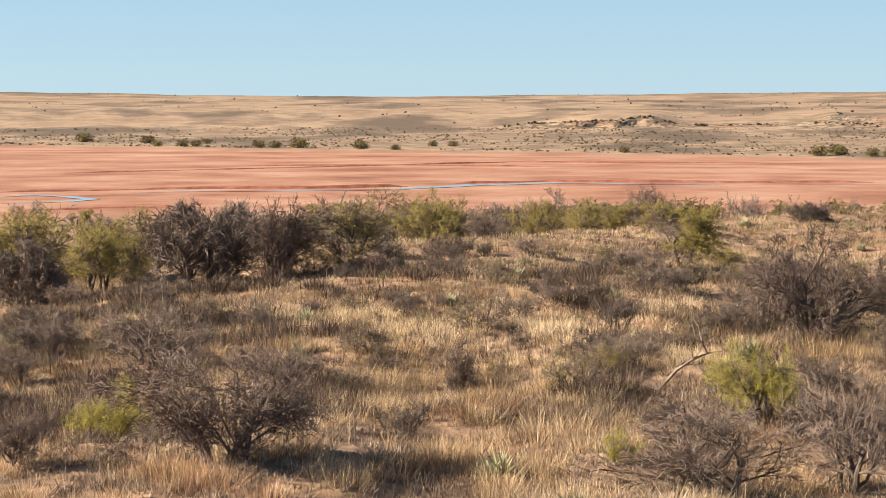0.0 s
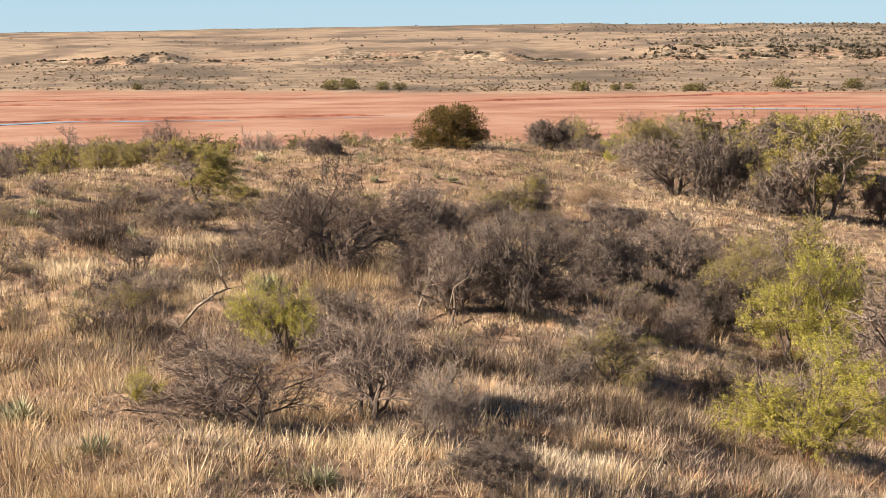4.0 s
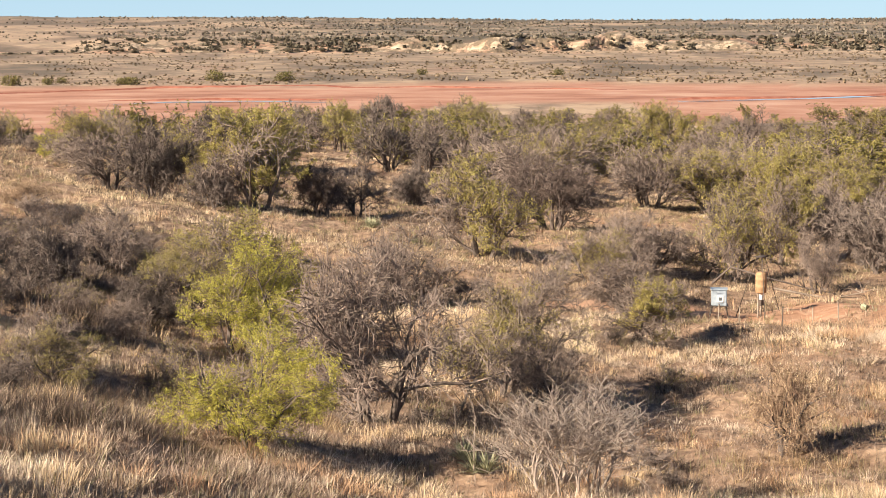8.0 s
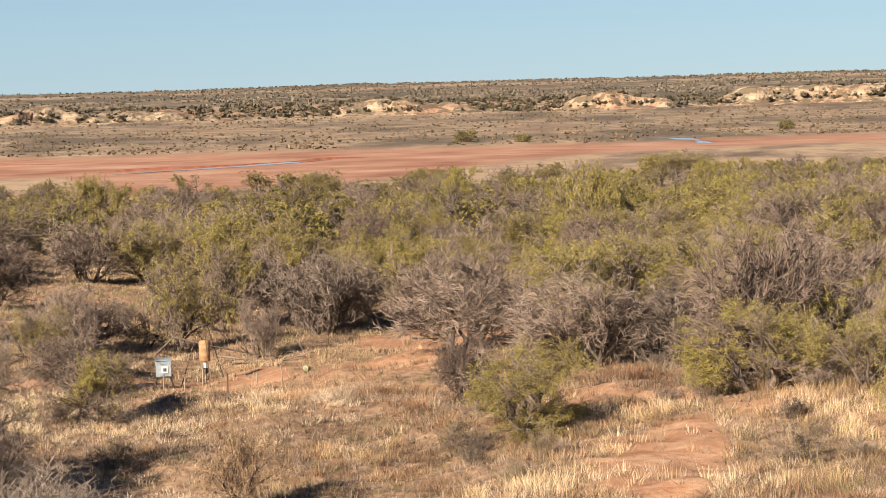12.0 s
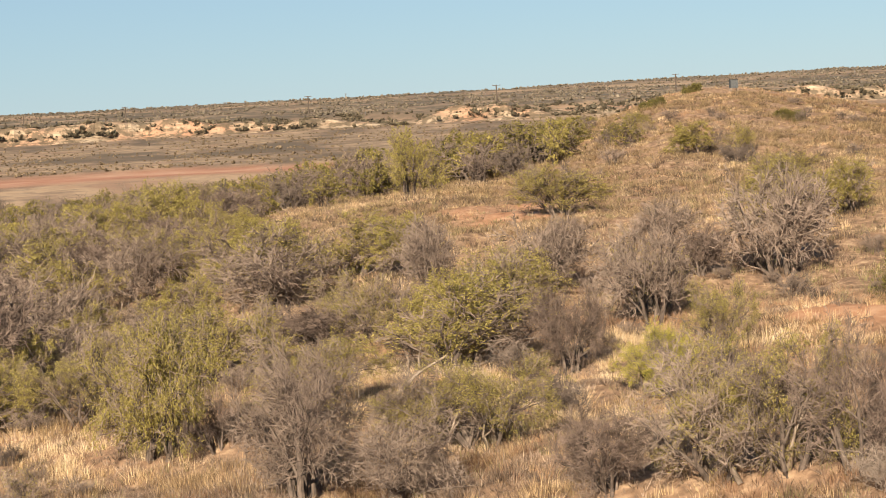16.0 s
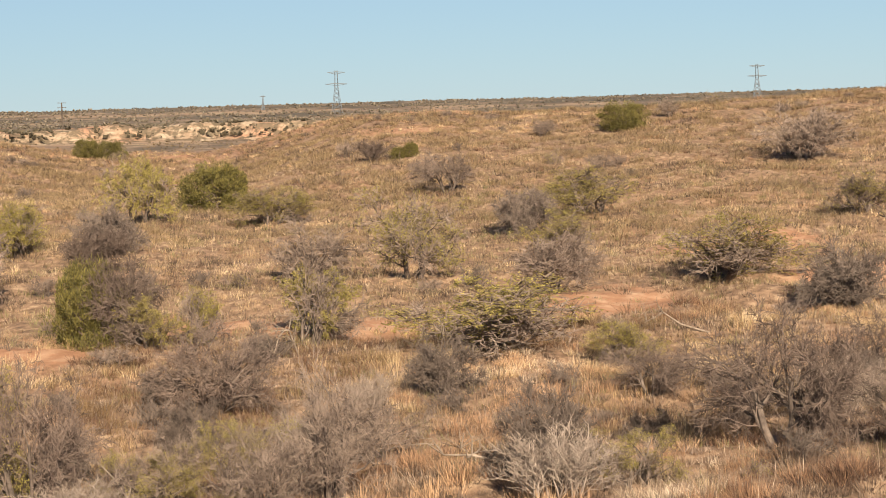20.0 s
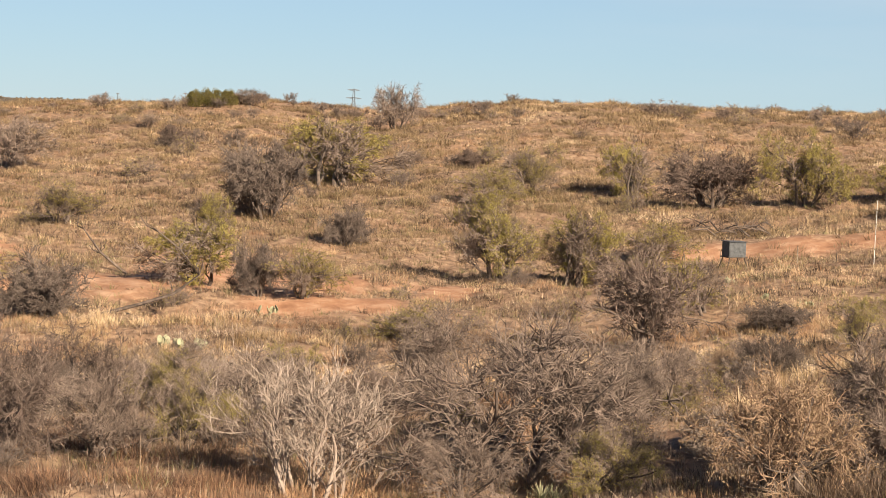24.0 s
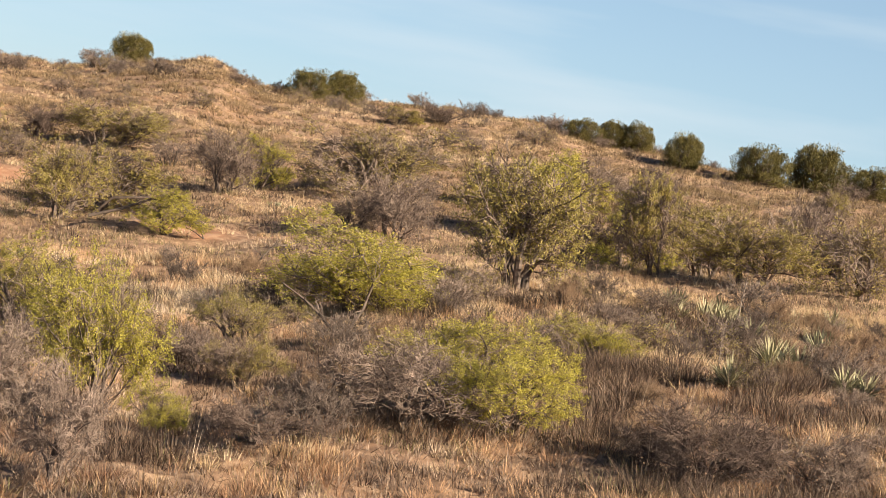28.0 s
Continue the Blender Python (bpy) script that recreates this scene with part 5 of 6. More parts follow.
# ---- brush of the far plain, one uncountable mass ----
def clumps(name, label, x, y, z, size, material, rs, per=9):
    n = len(x)
    rep = lambda a: np.repeat(a, per)
    a, u = rs.uniform(0, 2 * np.pi, n * per), rs.rand(n * per)
    el = rs.uniform(0.0, 1.4, n * per)
    sz = rep(size)
    cx = rep(x) + np.cos(a) * u * sz * 0.35
    cy = rep(y) + np.sin(a) * u * sz * 0.35
    cz = rep(z) - 0.1
    tx, ty = cx + np.cos(a) * np.cos(el) * sz * 0.55, cy + np.sin(a) * np.cos(el) * sz * 0.55
    tz = cz + sz * (0.25 + 0.5 * np.sin(el)) * rs.uniform(0.7, 1.2, n * per)
    b = a + 1.57
    w = sz * rs.uniform(0.25, 0.5, n * per)
    v = np.stack([np.stack([cx - np.cos(b) * w, cy - np.sin(b) * w, cz], -1), np.stack([cx + np.cos(b) * w, cy + np.sin(b) * w, cz], -1),
                  np.stack([tx + np.cos(b) * w * 0.6, ty + np.sin(b) * w * 0.6, tz], -1), np.stack([tx - np.cos(b) * w * 0.6, ty - np.sin(b) * w * 0.6, tz * 1.0], -1)], 1).reshape(-1, 3)
    f = np.arange(len(v)).reshape(-1, 4)
    return tagged(mesh_object(name, v, f, material), label, "brush", kind="stuff")


def far_brush():
    rs = np.random.RandomState(5)
    # on the far bank
    n = 30000
    az = rs.uniform(-15, 104, n)
    r = far_bank(az) + 8 + (1120 - far_bank(az)) * rs.rand(n) ** 1.2
    keep = fbm(az * 0.6, r / 60, 111) > rs.uniform(0.3, 0.65, n)
    x, y = r * np.sin(np.radians(az)), r * np.cos(np.radians(az))
    clumps("bank_brush", "low dull brush and weeds on the far river bank", x[keep], y[keep], ground_z(x, y)[keep], rs.uniform(0.5, 1.15, keep.sum()) ** 1.8 * np.interp(az[keep], (14, 26), (0.8, 1.0)), M_BRUSH, rs, 7)
    # on the bluffs
    k = rs.randint(0, len(BLUFF_AZ), 17000)
    s = rs.rand(17000) ** 1.1
    s = np.where(BLUFF_AZ[k] < 20, 0.16 + 0.14 * s, s)
    az, r = BLUFF_AZ[k] + rs.uniform(-0.04, 0.04, 17000), BLUFF_R[k] + 8 + 95 * s
    x, y = r * np.sin(np.radians(az)), r * np.cos(np.radians(az))
    z = ground_z(x, y) + BLUFF_H[k] * np.interp(s * 1.25 + 0.1, (0, 0.12, 0.33, 0.55, 0.75, 1.0, 1.4), (0, 0.3, 1, 0.75, 0.4, 0, 0))
    dense = (fbm(az * 1.8, s * 2.5, 121) > rs.uniform(0.36, 0.58, 17000)) & (rs.rand(17000) < np.interp(az, (14, 26), (0.25, 1.0)))
    clumps("bluff_brush", "dark green juniper brush on the bluff tops", x[dense], y[dense], z[dense], rs.uniform(0.5, 1.25, dense.sum()) ** 2.0 * np.interp(az[dense], (14, 26), (1.2, 2.1)), M_BLUFFBRUSH, rs, 8)
    # on the plain behind
    n = 46000
    az = rs.uniform(-15, 120, n)
    r = 1230 * (4600 / 1230) ** rs.rand(n)
    thick = np.interp(az, (-15, 16, 24, 120), (0.0, 0.05, 0.9, 0.95))
    keep = (fbm(az * 0.7, r / 160, 131) + 0.1 * (rs.rand(n) - 0.5) > 0.60 - 0.2 * thick) & (rs.rand(n) < thick + 0.06)
    x, y = r * np.sin(np.radians(az)), r * np.cos(np.radians(az))
    clumps("plain_brush", "dark scrub on the far plain, its colour paled for haze", x[keep], y[keep], ground_z(x, y)[keep], rs.uniform(0.45, 1.45, keep.sum()) ** 1.8 * (1 + r[keep] / 2600) * np.interp(az[keep], (10, 26), (0.7, 1.0)), M_HAZED_SCRUB, rs, 7)


M_BRUSH = leaf_material("dull_brush", (0.10, 0.075, 0.05), (0.19, 0.14, 0.09), (0.30, 0.22, 0.14), 0.1)
# scrub of the far plain: distance haze is mixed into its base colour
M_HAZED_SCRUB = leaf_material("far_brush", (0.115, 0.097, 0.074), (0.175, 0.145, 0.11), (0.25, 0.20, 0.15), 0.1)
M_BLUFFBRUSH = leaf_material("bluff_juniper", (0.062, 0.053, 0.038), (0.115, 0.094, 0.064), (0.19, 0.15, 0.10), 0.1)
far_brush()

for az, off, h in ((-13.6, 6, 3.5), (-10.4, 60, 7), (-8.6, 55, 6), (-8.3, 15, 4), (-7.6, 14, 5), (-7.2, 16, 4.5), (-6.9, 60, 4), (-5.4, 12, 5.5), (-4.9, 10, 5), (-4.2, 14, 7),
                   (-2.4, 10, 6), (-1.4, 8, 3.5), (-0.3, 60, 4), (0.3, 60, 4), (5.3, 10, 4), (10.9, 20, 6), (11.4, 45, 6), (11.5, 30, 5), (12.4, 25, 5), (12.9, 26, 4.5),
                   (18.2, 8, 6), (19.2, 14, 4), (19.6, 30, 3.5), (21.3, 12, 4), (21.6, 12, 4.5), (24.0, 45, 6.5), (26.0, 40, 6), (47.8, 40, 7), (57.1, 60, 6), (49.5, 25, 5), (30.0, 90, 4), (34.0, 70, 4)):
    x, y = polar(az, float(far_bank(az)) + off)
    plant("far_juniper", x, y, h * 0.55, 1.45, group="junipers on the far bank")


# ---- game feeders in the clearing ----
def box_feeder(x, y, turn, body, legs_mat, label, size=(0.66, 0.6, 0.72), front=None):
    e = thing("game_feeder", label, "feeder", x, y, turn)
    w, d, h = size
    part("body", box(bmesh.new(), w, d, h, Matrix.Translation((0, 0, 0.5 + h / 2)), 0.02), body, e)
    part("lid", box(bmesh.new(), w + 0.06, d + 0.06, 0.035, Matrix.Translation((0, 0, 0.5 + h + 0.02)), 0.01), body, e)
    part("tray", box(bmesh.new(), w + 0.12, d + 0.14, 0.05, Matrix.Translation((0, 0, 0.485)), 0.01), legs_mat, e)
    for sx in (-1, 1):
        for sy in (-1, 1):
            bm = rod(bmesh.new(), (sx * w * 0.42, sy * d * 0.42, 0.5), (sx * (w * 0.5 + 0.1), sy * (d * 0.5 + 0.08), -0.08), 0.028, 0.022, 6)
            part("leg", bm, legs_mat, e)
    if front:
        plate = part("timer_plate", box(bmesh.new(), 0.24, 0.03, 0.24, Matrix.Translation((0.04, -d / 2 - 0.016, 0.5 + 0.26)), 0.006), M_WHITE, e, "white square timer plate")
        part("timer_window", box(bmesh.new(), 0.12, 0.012, 0.12, Matrix.Translation((0.04, -d / 2 - 0.038, 0.5 + 0.26))), M_BLACK, plate, "dark square window")
    return e


fx, fy = polar(38.72, 71.2)
box_feeder(fx, fy, -38.0, M_GALV, M_IRON, "silver sheet-metal game feeder on splayed dark legs", (0.56, 0.5, 0.58), True)
qx, qy = polar(126.07, 88.0)
box_feeder(qx, qy, -100.0, M_BLACK, M_IRON, "dark grey metal box feeder on thin legs beside cactus", (0.82, 0.78, 0.66))


def barrel_feeder(x, y, turn):
    e = thing("barrel_feeder", "rusty tan barrel feeder hanging under a pipe tripod", "feeder", x, y, turn)
    top = Vector((0, 0, 2.2))
    for a in (100, 220, 340):
        foot = Vector((math.cos(radians(a)) * 0.95, math.sin(radians(a)) * 0.95, -0.08))
        head = top + Vector((math.cos(radians(a)) * 0.16, math.sin(radians(a)) * 0.16, 0))
        part("tripod_leg", rod(bmesh.new(), foot, head, 0.016, 0.014, 6), M_IRON, e)
    part("tripod_head", box(bmesh.new(), 0.42, 0.3, 0.04, Matrix.Translation(top), 0.01), M_IRON, e)
    part("hanger", rod(bmesh.new(), (0, 0, 2.2), (0, 0, 1.62), 0.012), M_IRON, e)
    bm = bmesh.new()
    prof = ((0.0, 0.86), (0.18, 0.86), (0.205, 0.89), (0.205, 1.08), (0.213, 1.1), (0.205, 1.12), (0.205, 1.34), (0.213, 1.36), (0.205, 1.38), (0.205, 1.56), (0.19, 1.6), (0.12, 1.64), (0.0, 1.64))
    rings = []
    for r, z in prof:
        rings.append([bm.verts.new((r * math.cos(2 * math.pi * k / 20), r * math.sin(2 * math.pi * k / 20), z)) for k in range(20)] if r else [bm.verts.new((0, 0, z))])
    for a, b in zip(rings, rings[1:]):
        for k in range(20):
            q = [a[k % len(a)], a[(k + 1) % len(a)], b[(k + 1) % len(b)], b[k % len(b)]]
            q = list(dict.fromkeys(q))
            if len(q) > 2:
                bm.faces.new(q)
    barrel = part("barrel", bm, M_RUSTY, e, "rust-brown steel barrel", True)
    part("spinner", rod(bmesh.new(), (0, 0, 0.86), (0, 0, 0.62), 0.1, 0.07, 12), M_WHITE, e, "pale spinner housing")
    cage = part("motor_box", box(bmesh.new(), 0.2, 0.16, 0.2, Matrix.Translation((0, 0, 0.5)), 0.01), M_IRON, e)
    part("support_post", rod(bmesh.new(), (0.12, 0.05, -0.05), (0.1, 0.05, 0.86), 0.03), M_POST, e)
    part("support_post", rod(bmesh.new(), (-0.12, 0.05, -0.05), (-0.1, 0.05, 0.86), 0.03), M_POST, e)
    return e


bx, by = polar(39.93, 71.6)
barrel_feeder(bx, by, 20)


# ---- stakes round the feeders, and the tall white rod ----
def stake(x, y, height, lean, material, group):
    e = thing("fence_stake", "thin weathered stake standing in the feeder clearing", "post", x, y, 0, group=group)
    part("shaft", rod(bmesh.new(), (0, 0, -0.1), (lean, 0, height), 0.025, 0.02, 6), material, e)
    part("tip", rod(bmesh.new(), (lean, 0, height - 0.04), (lean, 0, height + 0.02), 0.027, 0.014, 6), M_IRON, e)


for k in range(6):
    x, y = polar(37.6 + 0.95 * k + 0.2 * math.sin(k * 2.3), 68.6 + 1.2 * math.sin(k * 1.7))
    stake(x, y, 0.65 + 0.25 * math.sin(k * 3.1), 0.05 * math.sin(k), M_POST if k % 3 else M_IRON, "stakes round the barrel feeder")
for k in range(5):
    x, y = polar(124.6 + 1.1 * k, 89.5 + 1.5 * math.sin(k * 2.1))
    stake(x, y, 0.65 + 0.2 * math.sin(k * 2.7), 0.04 * math.sin(k * 3), M_POST if k % 2 else M_IRON, "stakes round the box feeder")
px, py = polar(130.06, 87.0)
e = thing("marker_rod", "tall thin white rod with dark bands", "pole", px, py)
part("shaft", rod(bmesh.new(), (0, 0, -0.2), (-0.06, 0.03, 2.85), 0.014, 0.012, 8), M_WHITE, e)
for z in (0.7, 1.35, 1.8, 2.4):
    part("band", rod(bmesh.new(), (-0.02 * z, 0.01 * z, z), (-0.02 * z, 0.01 * z, z + 0.05), 0.02, 0.02, 8), M_IRON, e)


# ---- hunting blind on the knoll ----
hx, hy = polar(78.88, 232)
e = thing("hunting_blind", "dark tower blind standing on the grassy knoll", "hunting blind", hx, hy, 25)
part("cabin", box(bmesh.new(), 0.85, 0.85, 1.0, Matrix.Translation((0, 0, 1.1)), 0.02), M_BLACK, e)
part("roof", box(bmesh.new(), 1.0, 1.0, 0.06, Matrix.Translation((0, 0, 1.64)) @ pose(0, 0, 0, 4), 0.01), M_IRON, e)
part("window", box(bmesh.new(), 0.6, 0.03, 0.22, Matrix.Translation((0, -0.43, 1.3))), M_IRON, e, "dark window slot")
for sx in (-1, 1):
    for sy in (-1, 1):
        part("leg", rod(bmesh.new(), (sx * 0.38, sy * 0.38, 0.62), (sx * 0.5, sy * 0.5, -0.3), 0.045, 0.045, 6), M_POST, e)


# ---- power poles and pylons on the far plain ----
def power_pole(az, r, top):
    x, y = polar(az, r)
    z = float(ground_z(x, y))
    h = max(8.0, EYE + r * math.tan(radians(top)) - z)
    e = thing("power_pole", "dark wooden power pole with two crossarms", "power pole", x, y, -az, z, group="power line on the plain")
    part("pole", rod(bmesh.new(), (0, 0, -1), (0, 0, h), 0.5, 0.4, 8), M_POLE, e)
    for drop, half in ((0.3, 2.6), (3.4, 2.9)):
        arm = part("crossarm", box(bmesh.new(), half * 2, 0.3, 0.36, Matrix.Translation((0, 0.3, h - drop))), M_POLE, e)
        for s in (-0.9, 0.9):
            part("insulator", rod(bmesh.new(), (s * half, 0.3, h - drop + 0.18), (s * half, 0.3, h - drop + 0.6), 0.14, 0.1, 6), M_STEEL, arm)


for az, r, top in ((72.01, 1240, 0.06), (77.23, 1400, 0.09), (83.39, 1300, 0.24), (61.21, 1560, 0.01), (58.32, 1720, -0.07), (56.12, 1800, -0.08), (53.67, 1720, -0.04),
                   (51.54, 1700, -0.06), (49.8, 1600, -0.08), (48.02, 1600, -0.05), (46.2, 1650, -0.06), (44.5, 1680, -0.06), (66.5, 1450, 0.03)):
    power_pole(az, r, top)


def pylon(az, r, top, arms=2):
    x, y = polar(az, r)
    z = float(ground_z(x, y))
    h = EYE + r * math.tan(radians(top)) - z
    e = thing("transmission_pylon", "tall grey lattice transmission pylon on the skyline", "pylon", x, y, -az + 12, z, group="pylons")
    t = 0.24 * r / 2000
    w = h * 0.13
    waist = h * 0.62
    for sx in (-1, 1):
        for sy in (-1, 1):
            part("leg", rod(bmesh.new(), (sx * w, sy * w, -9.0), (sx * w * 0.28, sy * w * 0.28, waist), t, t, 5), M_STEEL, e)
            part("mast_edge", rod(bmesh.new(), (sx * w * 0.28, sy * w * 0.28, waist), (sx * w * 0.2, sy * w * 0.2, h), t, t, 5), M_STEEL, e)
    n = 6
    for k in range(n):
        z0, z1 = waist * k / n, waist * (k + 1) / n
        w0, w1 = w * (1 - 0.72 * k / n), w * (1 - 0.72 * (k + 1) / n)
        for sy in (-1, 1):
            part("brace", rod(bmesh.new(), (-w0, sy * w0, z0), (w1, sy * w1, z1), t * 0.6, t * 0.6, 4), M_STEEL, e)
            part("brace", rod(bmesh.new(), (w0, sy * w0, z0), (-w1, sy * w1, z1), t * 0.6, t * 0.6, 4), M_STEEL, e)
    for k in range(arms):
        za = h * (0.97 - 0.27 * k)
        half = h * (0.21 + 0.05 * k)
        for s in (-1, 1):
            part("arm", rod(bmesh.new(), (0, 0, za), (s * half, 0, za - h * 0.015), t * 2.2, t * 1.2, 5), M_STEEL, e)
            part("arm_brace", rod(bmesh.new(), (0, 0, za - h * 0.05), (s * half, 0, za - h * 0.015), t * 1.2, t * 0.8, 4), M_STEEL, e)


for az, r, top, arms in ((91.31, 2100, 0.98, 2), (103.53, 2300, 0.86, 2), (89.16, 2900, 0.30, 1), (107.98, 4500, 0.33, 1), (114.8, 2700, 0.74, 2), (67.6, 4400, 0.04, 1)):
    pylon(az, r, top, arms)


# ---- dead wood ----
def dead_limb(name, label, x, y, points, radius, forks, seed, wood=None):
    rng = random.Random(seed)
    w, side = Wood(), Wood()
    pts = [Vector(p) for p in points]
    n = len(pts) - 1
    w.limb(pts, [radius * (1 - 0.6 * k / n) for k in range(n + 1)], 8)
    for _ in range(forks):
        k = rng.randrange(1, n + 1)
        d = (rand_dir(rng) + Vector((0, 0, 0.7))).normalized()
        a = pts[k]
        b = a + d * rng.uniform(0.2, 0.45) + rand_dir(rng) * 0.1
        c = b + (d + rand_dir(rng) * 0.8).normalized() * rng.uniform(0.2, 0.5)
        side.limb([a, b, c], [radius * 0.4, radius * 0.28, radius * 0.1], 5)
        for _ in range(3):
            side.twig(b.lerp(c, rng.random()), c + rand_dir(rng) * 0.4, radius * 0.12)
    e = thing(name, label, "dead wood", x, y)
    mesh_object("limb", w.v, w.f, wood or M_DEADWOOD, e, smooth=True)
    tagged(mesh_object("broken_twig", side.v, side.f, wood or M_DEADWOOD, e), kind="stuff")


dead_limb("fallen_log", "pale broken branch in the brush", 25.4, -20.2, ((0.3, 0.4, 0.6), (0.1, 0.1, 0.35), (0, -0.3, 0.2), (-0.1, -0.8, 0.12)), 0.06, 6, 3)
dead_limb("fallen_limb", "dark trunk of a fallen mesquite with broken limbs", 27.6, -22.7, ((0.00, 0.00, -0.06), (0.82, 0.68, 0.16), (0.98, 1.61, 0.54), (1.65, 2.16, 0.66), (2.07, 2.40, 1.08)), 0.054, 10, 300, M_BARK)
dead_limb("fallen_limb", "dark limb of a fallen mesquite", 27.5, -22.5, ((0.16, -0.13, -0.04), (-0.49, -0.60, 0.52), (-0.84, -0.66, 1.09), (-0.24, -0.61, 1.51), (-0.18, -0.23, 2.03)), 0.035, 6, 301, M_BARK)
dead_limb("dead_branch", "bleached broken limb on the fallen mesquite", 24.4, -20.0, ((0.18, -0.14, -0.05), (0.13, 0.49, 0.18), (0.42, 0.56, 0.41), (0.71, 0.53, 0.63)), 0.026, 6, 302, M_DEADWOOD)
dead_limb("dead_branch", "bleached broken limb on the fallen mesquite", 24.8, -19.8, ((0.03, -0.02, -0.01), (0.16, 0.58, 0.14), (0.84, 0.76, 0.14)), 0.026, 4, 303, M_DEADWOOD)
dead_limb("dead_branch", "bleached fork of a dead branch in the brush", 24.4, -19.9, ((-0.15, 0.12, 0.00), (0.36, 0.53, -0.00), (0.89, 0.76, 0.05)), 0.031, 7, 304, M_DEADWOOD)
dead_limb("dead_branch", "bleached fork of a dead branch in the brush", 24.9, -20.1, ((-0.19, 0.15, 0.00), (0.31, 0.10, 0.25), (0.37, 0.38, 0.53), (0.35, 0.84, 0.82)), 0.027, 5, 305, M_DEADWOOD)
dead_limb("fallen_limb", "dark arching mesquite limb bowed to the ground", 49.6, -56.3, ((3.17, 3.06, 0.12), (2.50, 1.97, 0.60), (1.47, 1.56, 1.16), (0.73, 0.74, 1.13), (0.39, 0.02, 0.56), (-0.12, 0.13, -0.04)), 0.062, 8, 306, M_BARK)
dead_limb("fallen_limb", "dark arching mesquite limb bowed to the ground", 59.5, -60.3, ((0.12, -0.12, -0.04), (-1.13, -1.20, 0.64), (-2.40, -1.94, 1.03), (-3.44, -3.43, 0.76)), 0.056, 5, 307, M_BARK)
dead_limb("dead_branch", "bleached fallen branch at the foot of a bush", 37.7, -4.4, ((0.25, -0.03, -0.07), (-0.10, 0.55, 0.28), (0.02, 1.09, 0.41), (0.40, 1.61, 0.36)), 0.044, 9, 308, M_DEADWOOD)
dead_limb("dead_branch", "bleached upcurved branch at the foot of a bush", 40.3, -3.6, ((0.10, -0.01, -0.03), (-0.22, 0.31, 0.21), (0.17, 0.21, 0.41)), 0.034, 5, 309, M_DEADWOOD)
dead_limb("dead_branch", "pale broken stub in the brush", 38.8, 3.4, ((-0.14, -0.01, -0.03), (-0.12, 0.10, 0.20), (0.23, 0.24, 0.36)), 0.032, 1, 310, M_DEADWOOD)
dead_limb("dead_branch", "pale broken stub in the brush", 38.2, 2.3, ((-0.25, -0.01, 0.03), (0.12, 0.14, 0.18), (0.11, 0.24, 0.42)), 0.032, 1, 311, M_DEADWOOD)
dead_limb("dead_branch", "pale leaning mesquite trunk with forked limbs", 37.7, 7.6, ((-0.13, -0.03, -0.01), (0.19, 0.31, 0.44), (-0.28, 0.76, 0.87), (-0.38, 1.13, 1.23), (-0.06, 1.41, 1.62)), 0.070, 4, 312, M_DEADWOOD)
dead_limb("dead_branch", "pale leaning mesquite trunk with forked limbs", 42.7, 9.5, ((0.10, 0.02, -0.09), (0.19, -0.18, 0.41), (-0.17, -0.41, 1.06)), 0.058, 4, 313, M_DEADWOOD)
dead_limb("dead_branch", "pale upright mesquite trunk", 37.9, 6.7, ((0.24, 0.04, -0.12), (-0.08, -0.09, 0.42), (-0.11, -0.23, 0.99), (0.33, -0.46, 1.48)), 0.070, 4, 314, M_DEADWOOD)
dead_limb("dead_branch", "pale broken mesquite stem", 37.4, 3.2, ((0.16, 0.01, -0.06), (-0.26, 0.14, 0.54), (0.06, 0.34, 0.81)), 0.050, 2, 315, M_DEADWOOD)
dead_limb("dead_branch", "pale slanting mesquite limb", 46.6, 18.8, ((-0.07, -0.03, -0.04), (0.07, -0.65, 0.90), (0.63, -0.93, 1.25), (0.59, -1.75, 1.70)), 0.075, 6, 316, M_DEADWOOD)
dead_limb("dead_branch", "pale crooked mesquite trunk", 10.9, 46.0, ((-0.06, -0.23, -0.03), (0.07, 0.05, 0.39), (0.28, 0.12, 0.86), (0.38, -0.34, 1.19)), 0.047, 5, 317, M_DEADWOOD)
dead_limb("dead_branch", "pale crooked mesquite trunk", 11.6, 45.3, ((-0.05, -0.18, 0.00), (0.14, 0.21, 0.42), (0.05, -0.07, 0.95)), 0.054, 4, 318, M_DEADWOOD)
dead_limb("fallen_limb", "dark leaning limb of a half-dead mesquite", 63.4, -20.1, ((0.04, -0.01, -0.05), (-0.24, -1.34, 0.32), (-1.02, -2.28, 0.75), (-1.05, -3.18, 1.40), (-0.68, -2.61, 2.25), (-0.83, -1.74, 2.86)), 0.066, 9, 319, M_BARK)
dead_limb("fallen_limb", "dark spreading limb of a half-dead mesquite", 77.1, -25.7, ((0.22, -0.07, -0.05), (0.34, 1.12, 0.92), (0.38, 1.84, 1.88)), 0.068, 8, 320, M_BARK)
dead_limb("fallen_limb", "dark crooked limb of a mesquite", 41.6, -11.1, ((0.20, -0.05, -0.06), (-0.03, 0.78, 0.90), (0.35, 1.33, 1.37), (0.75, 2.26, 1.51)), 0.043, 7, 321, M_BARK)
dead_limb("dead_branch", "bleached arching limbs on a gully bank", 57.7, -3.4, ((-0.12, -1.64, 0.27), (-0.28, -0.97, 0.48), (0.20, -0.35, 0.36), (-0.01, 0.00, -0.02)), 0.048, 8, 322, M_DEADWOOD)
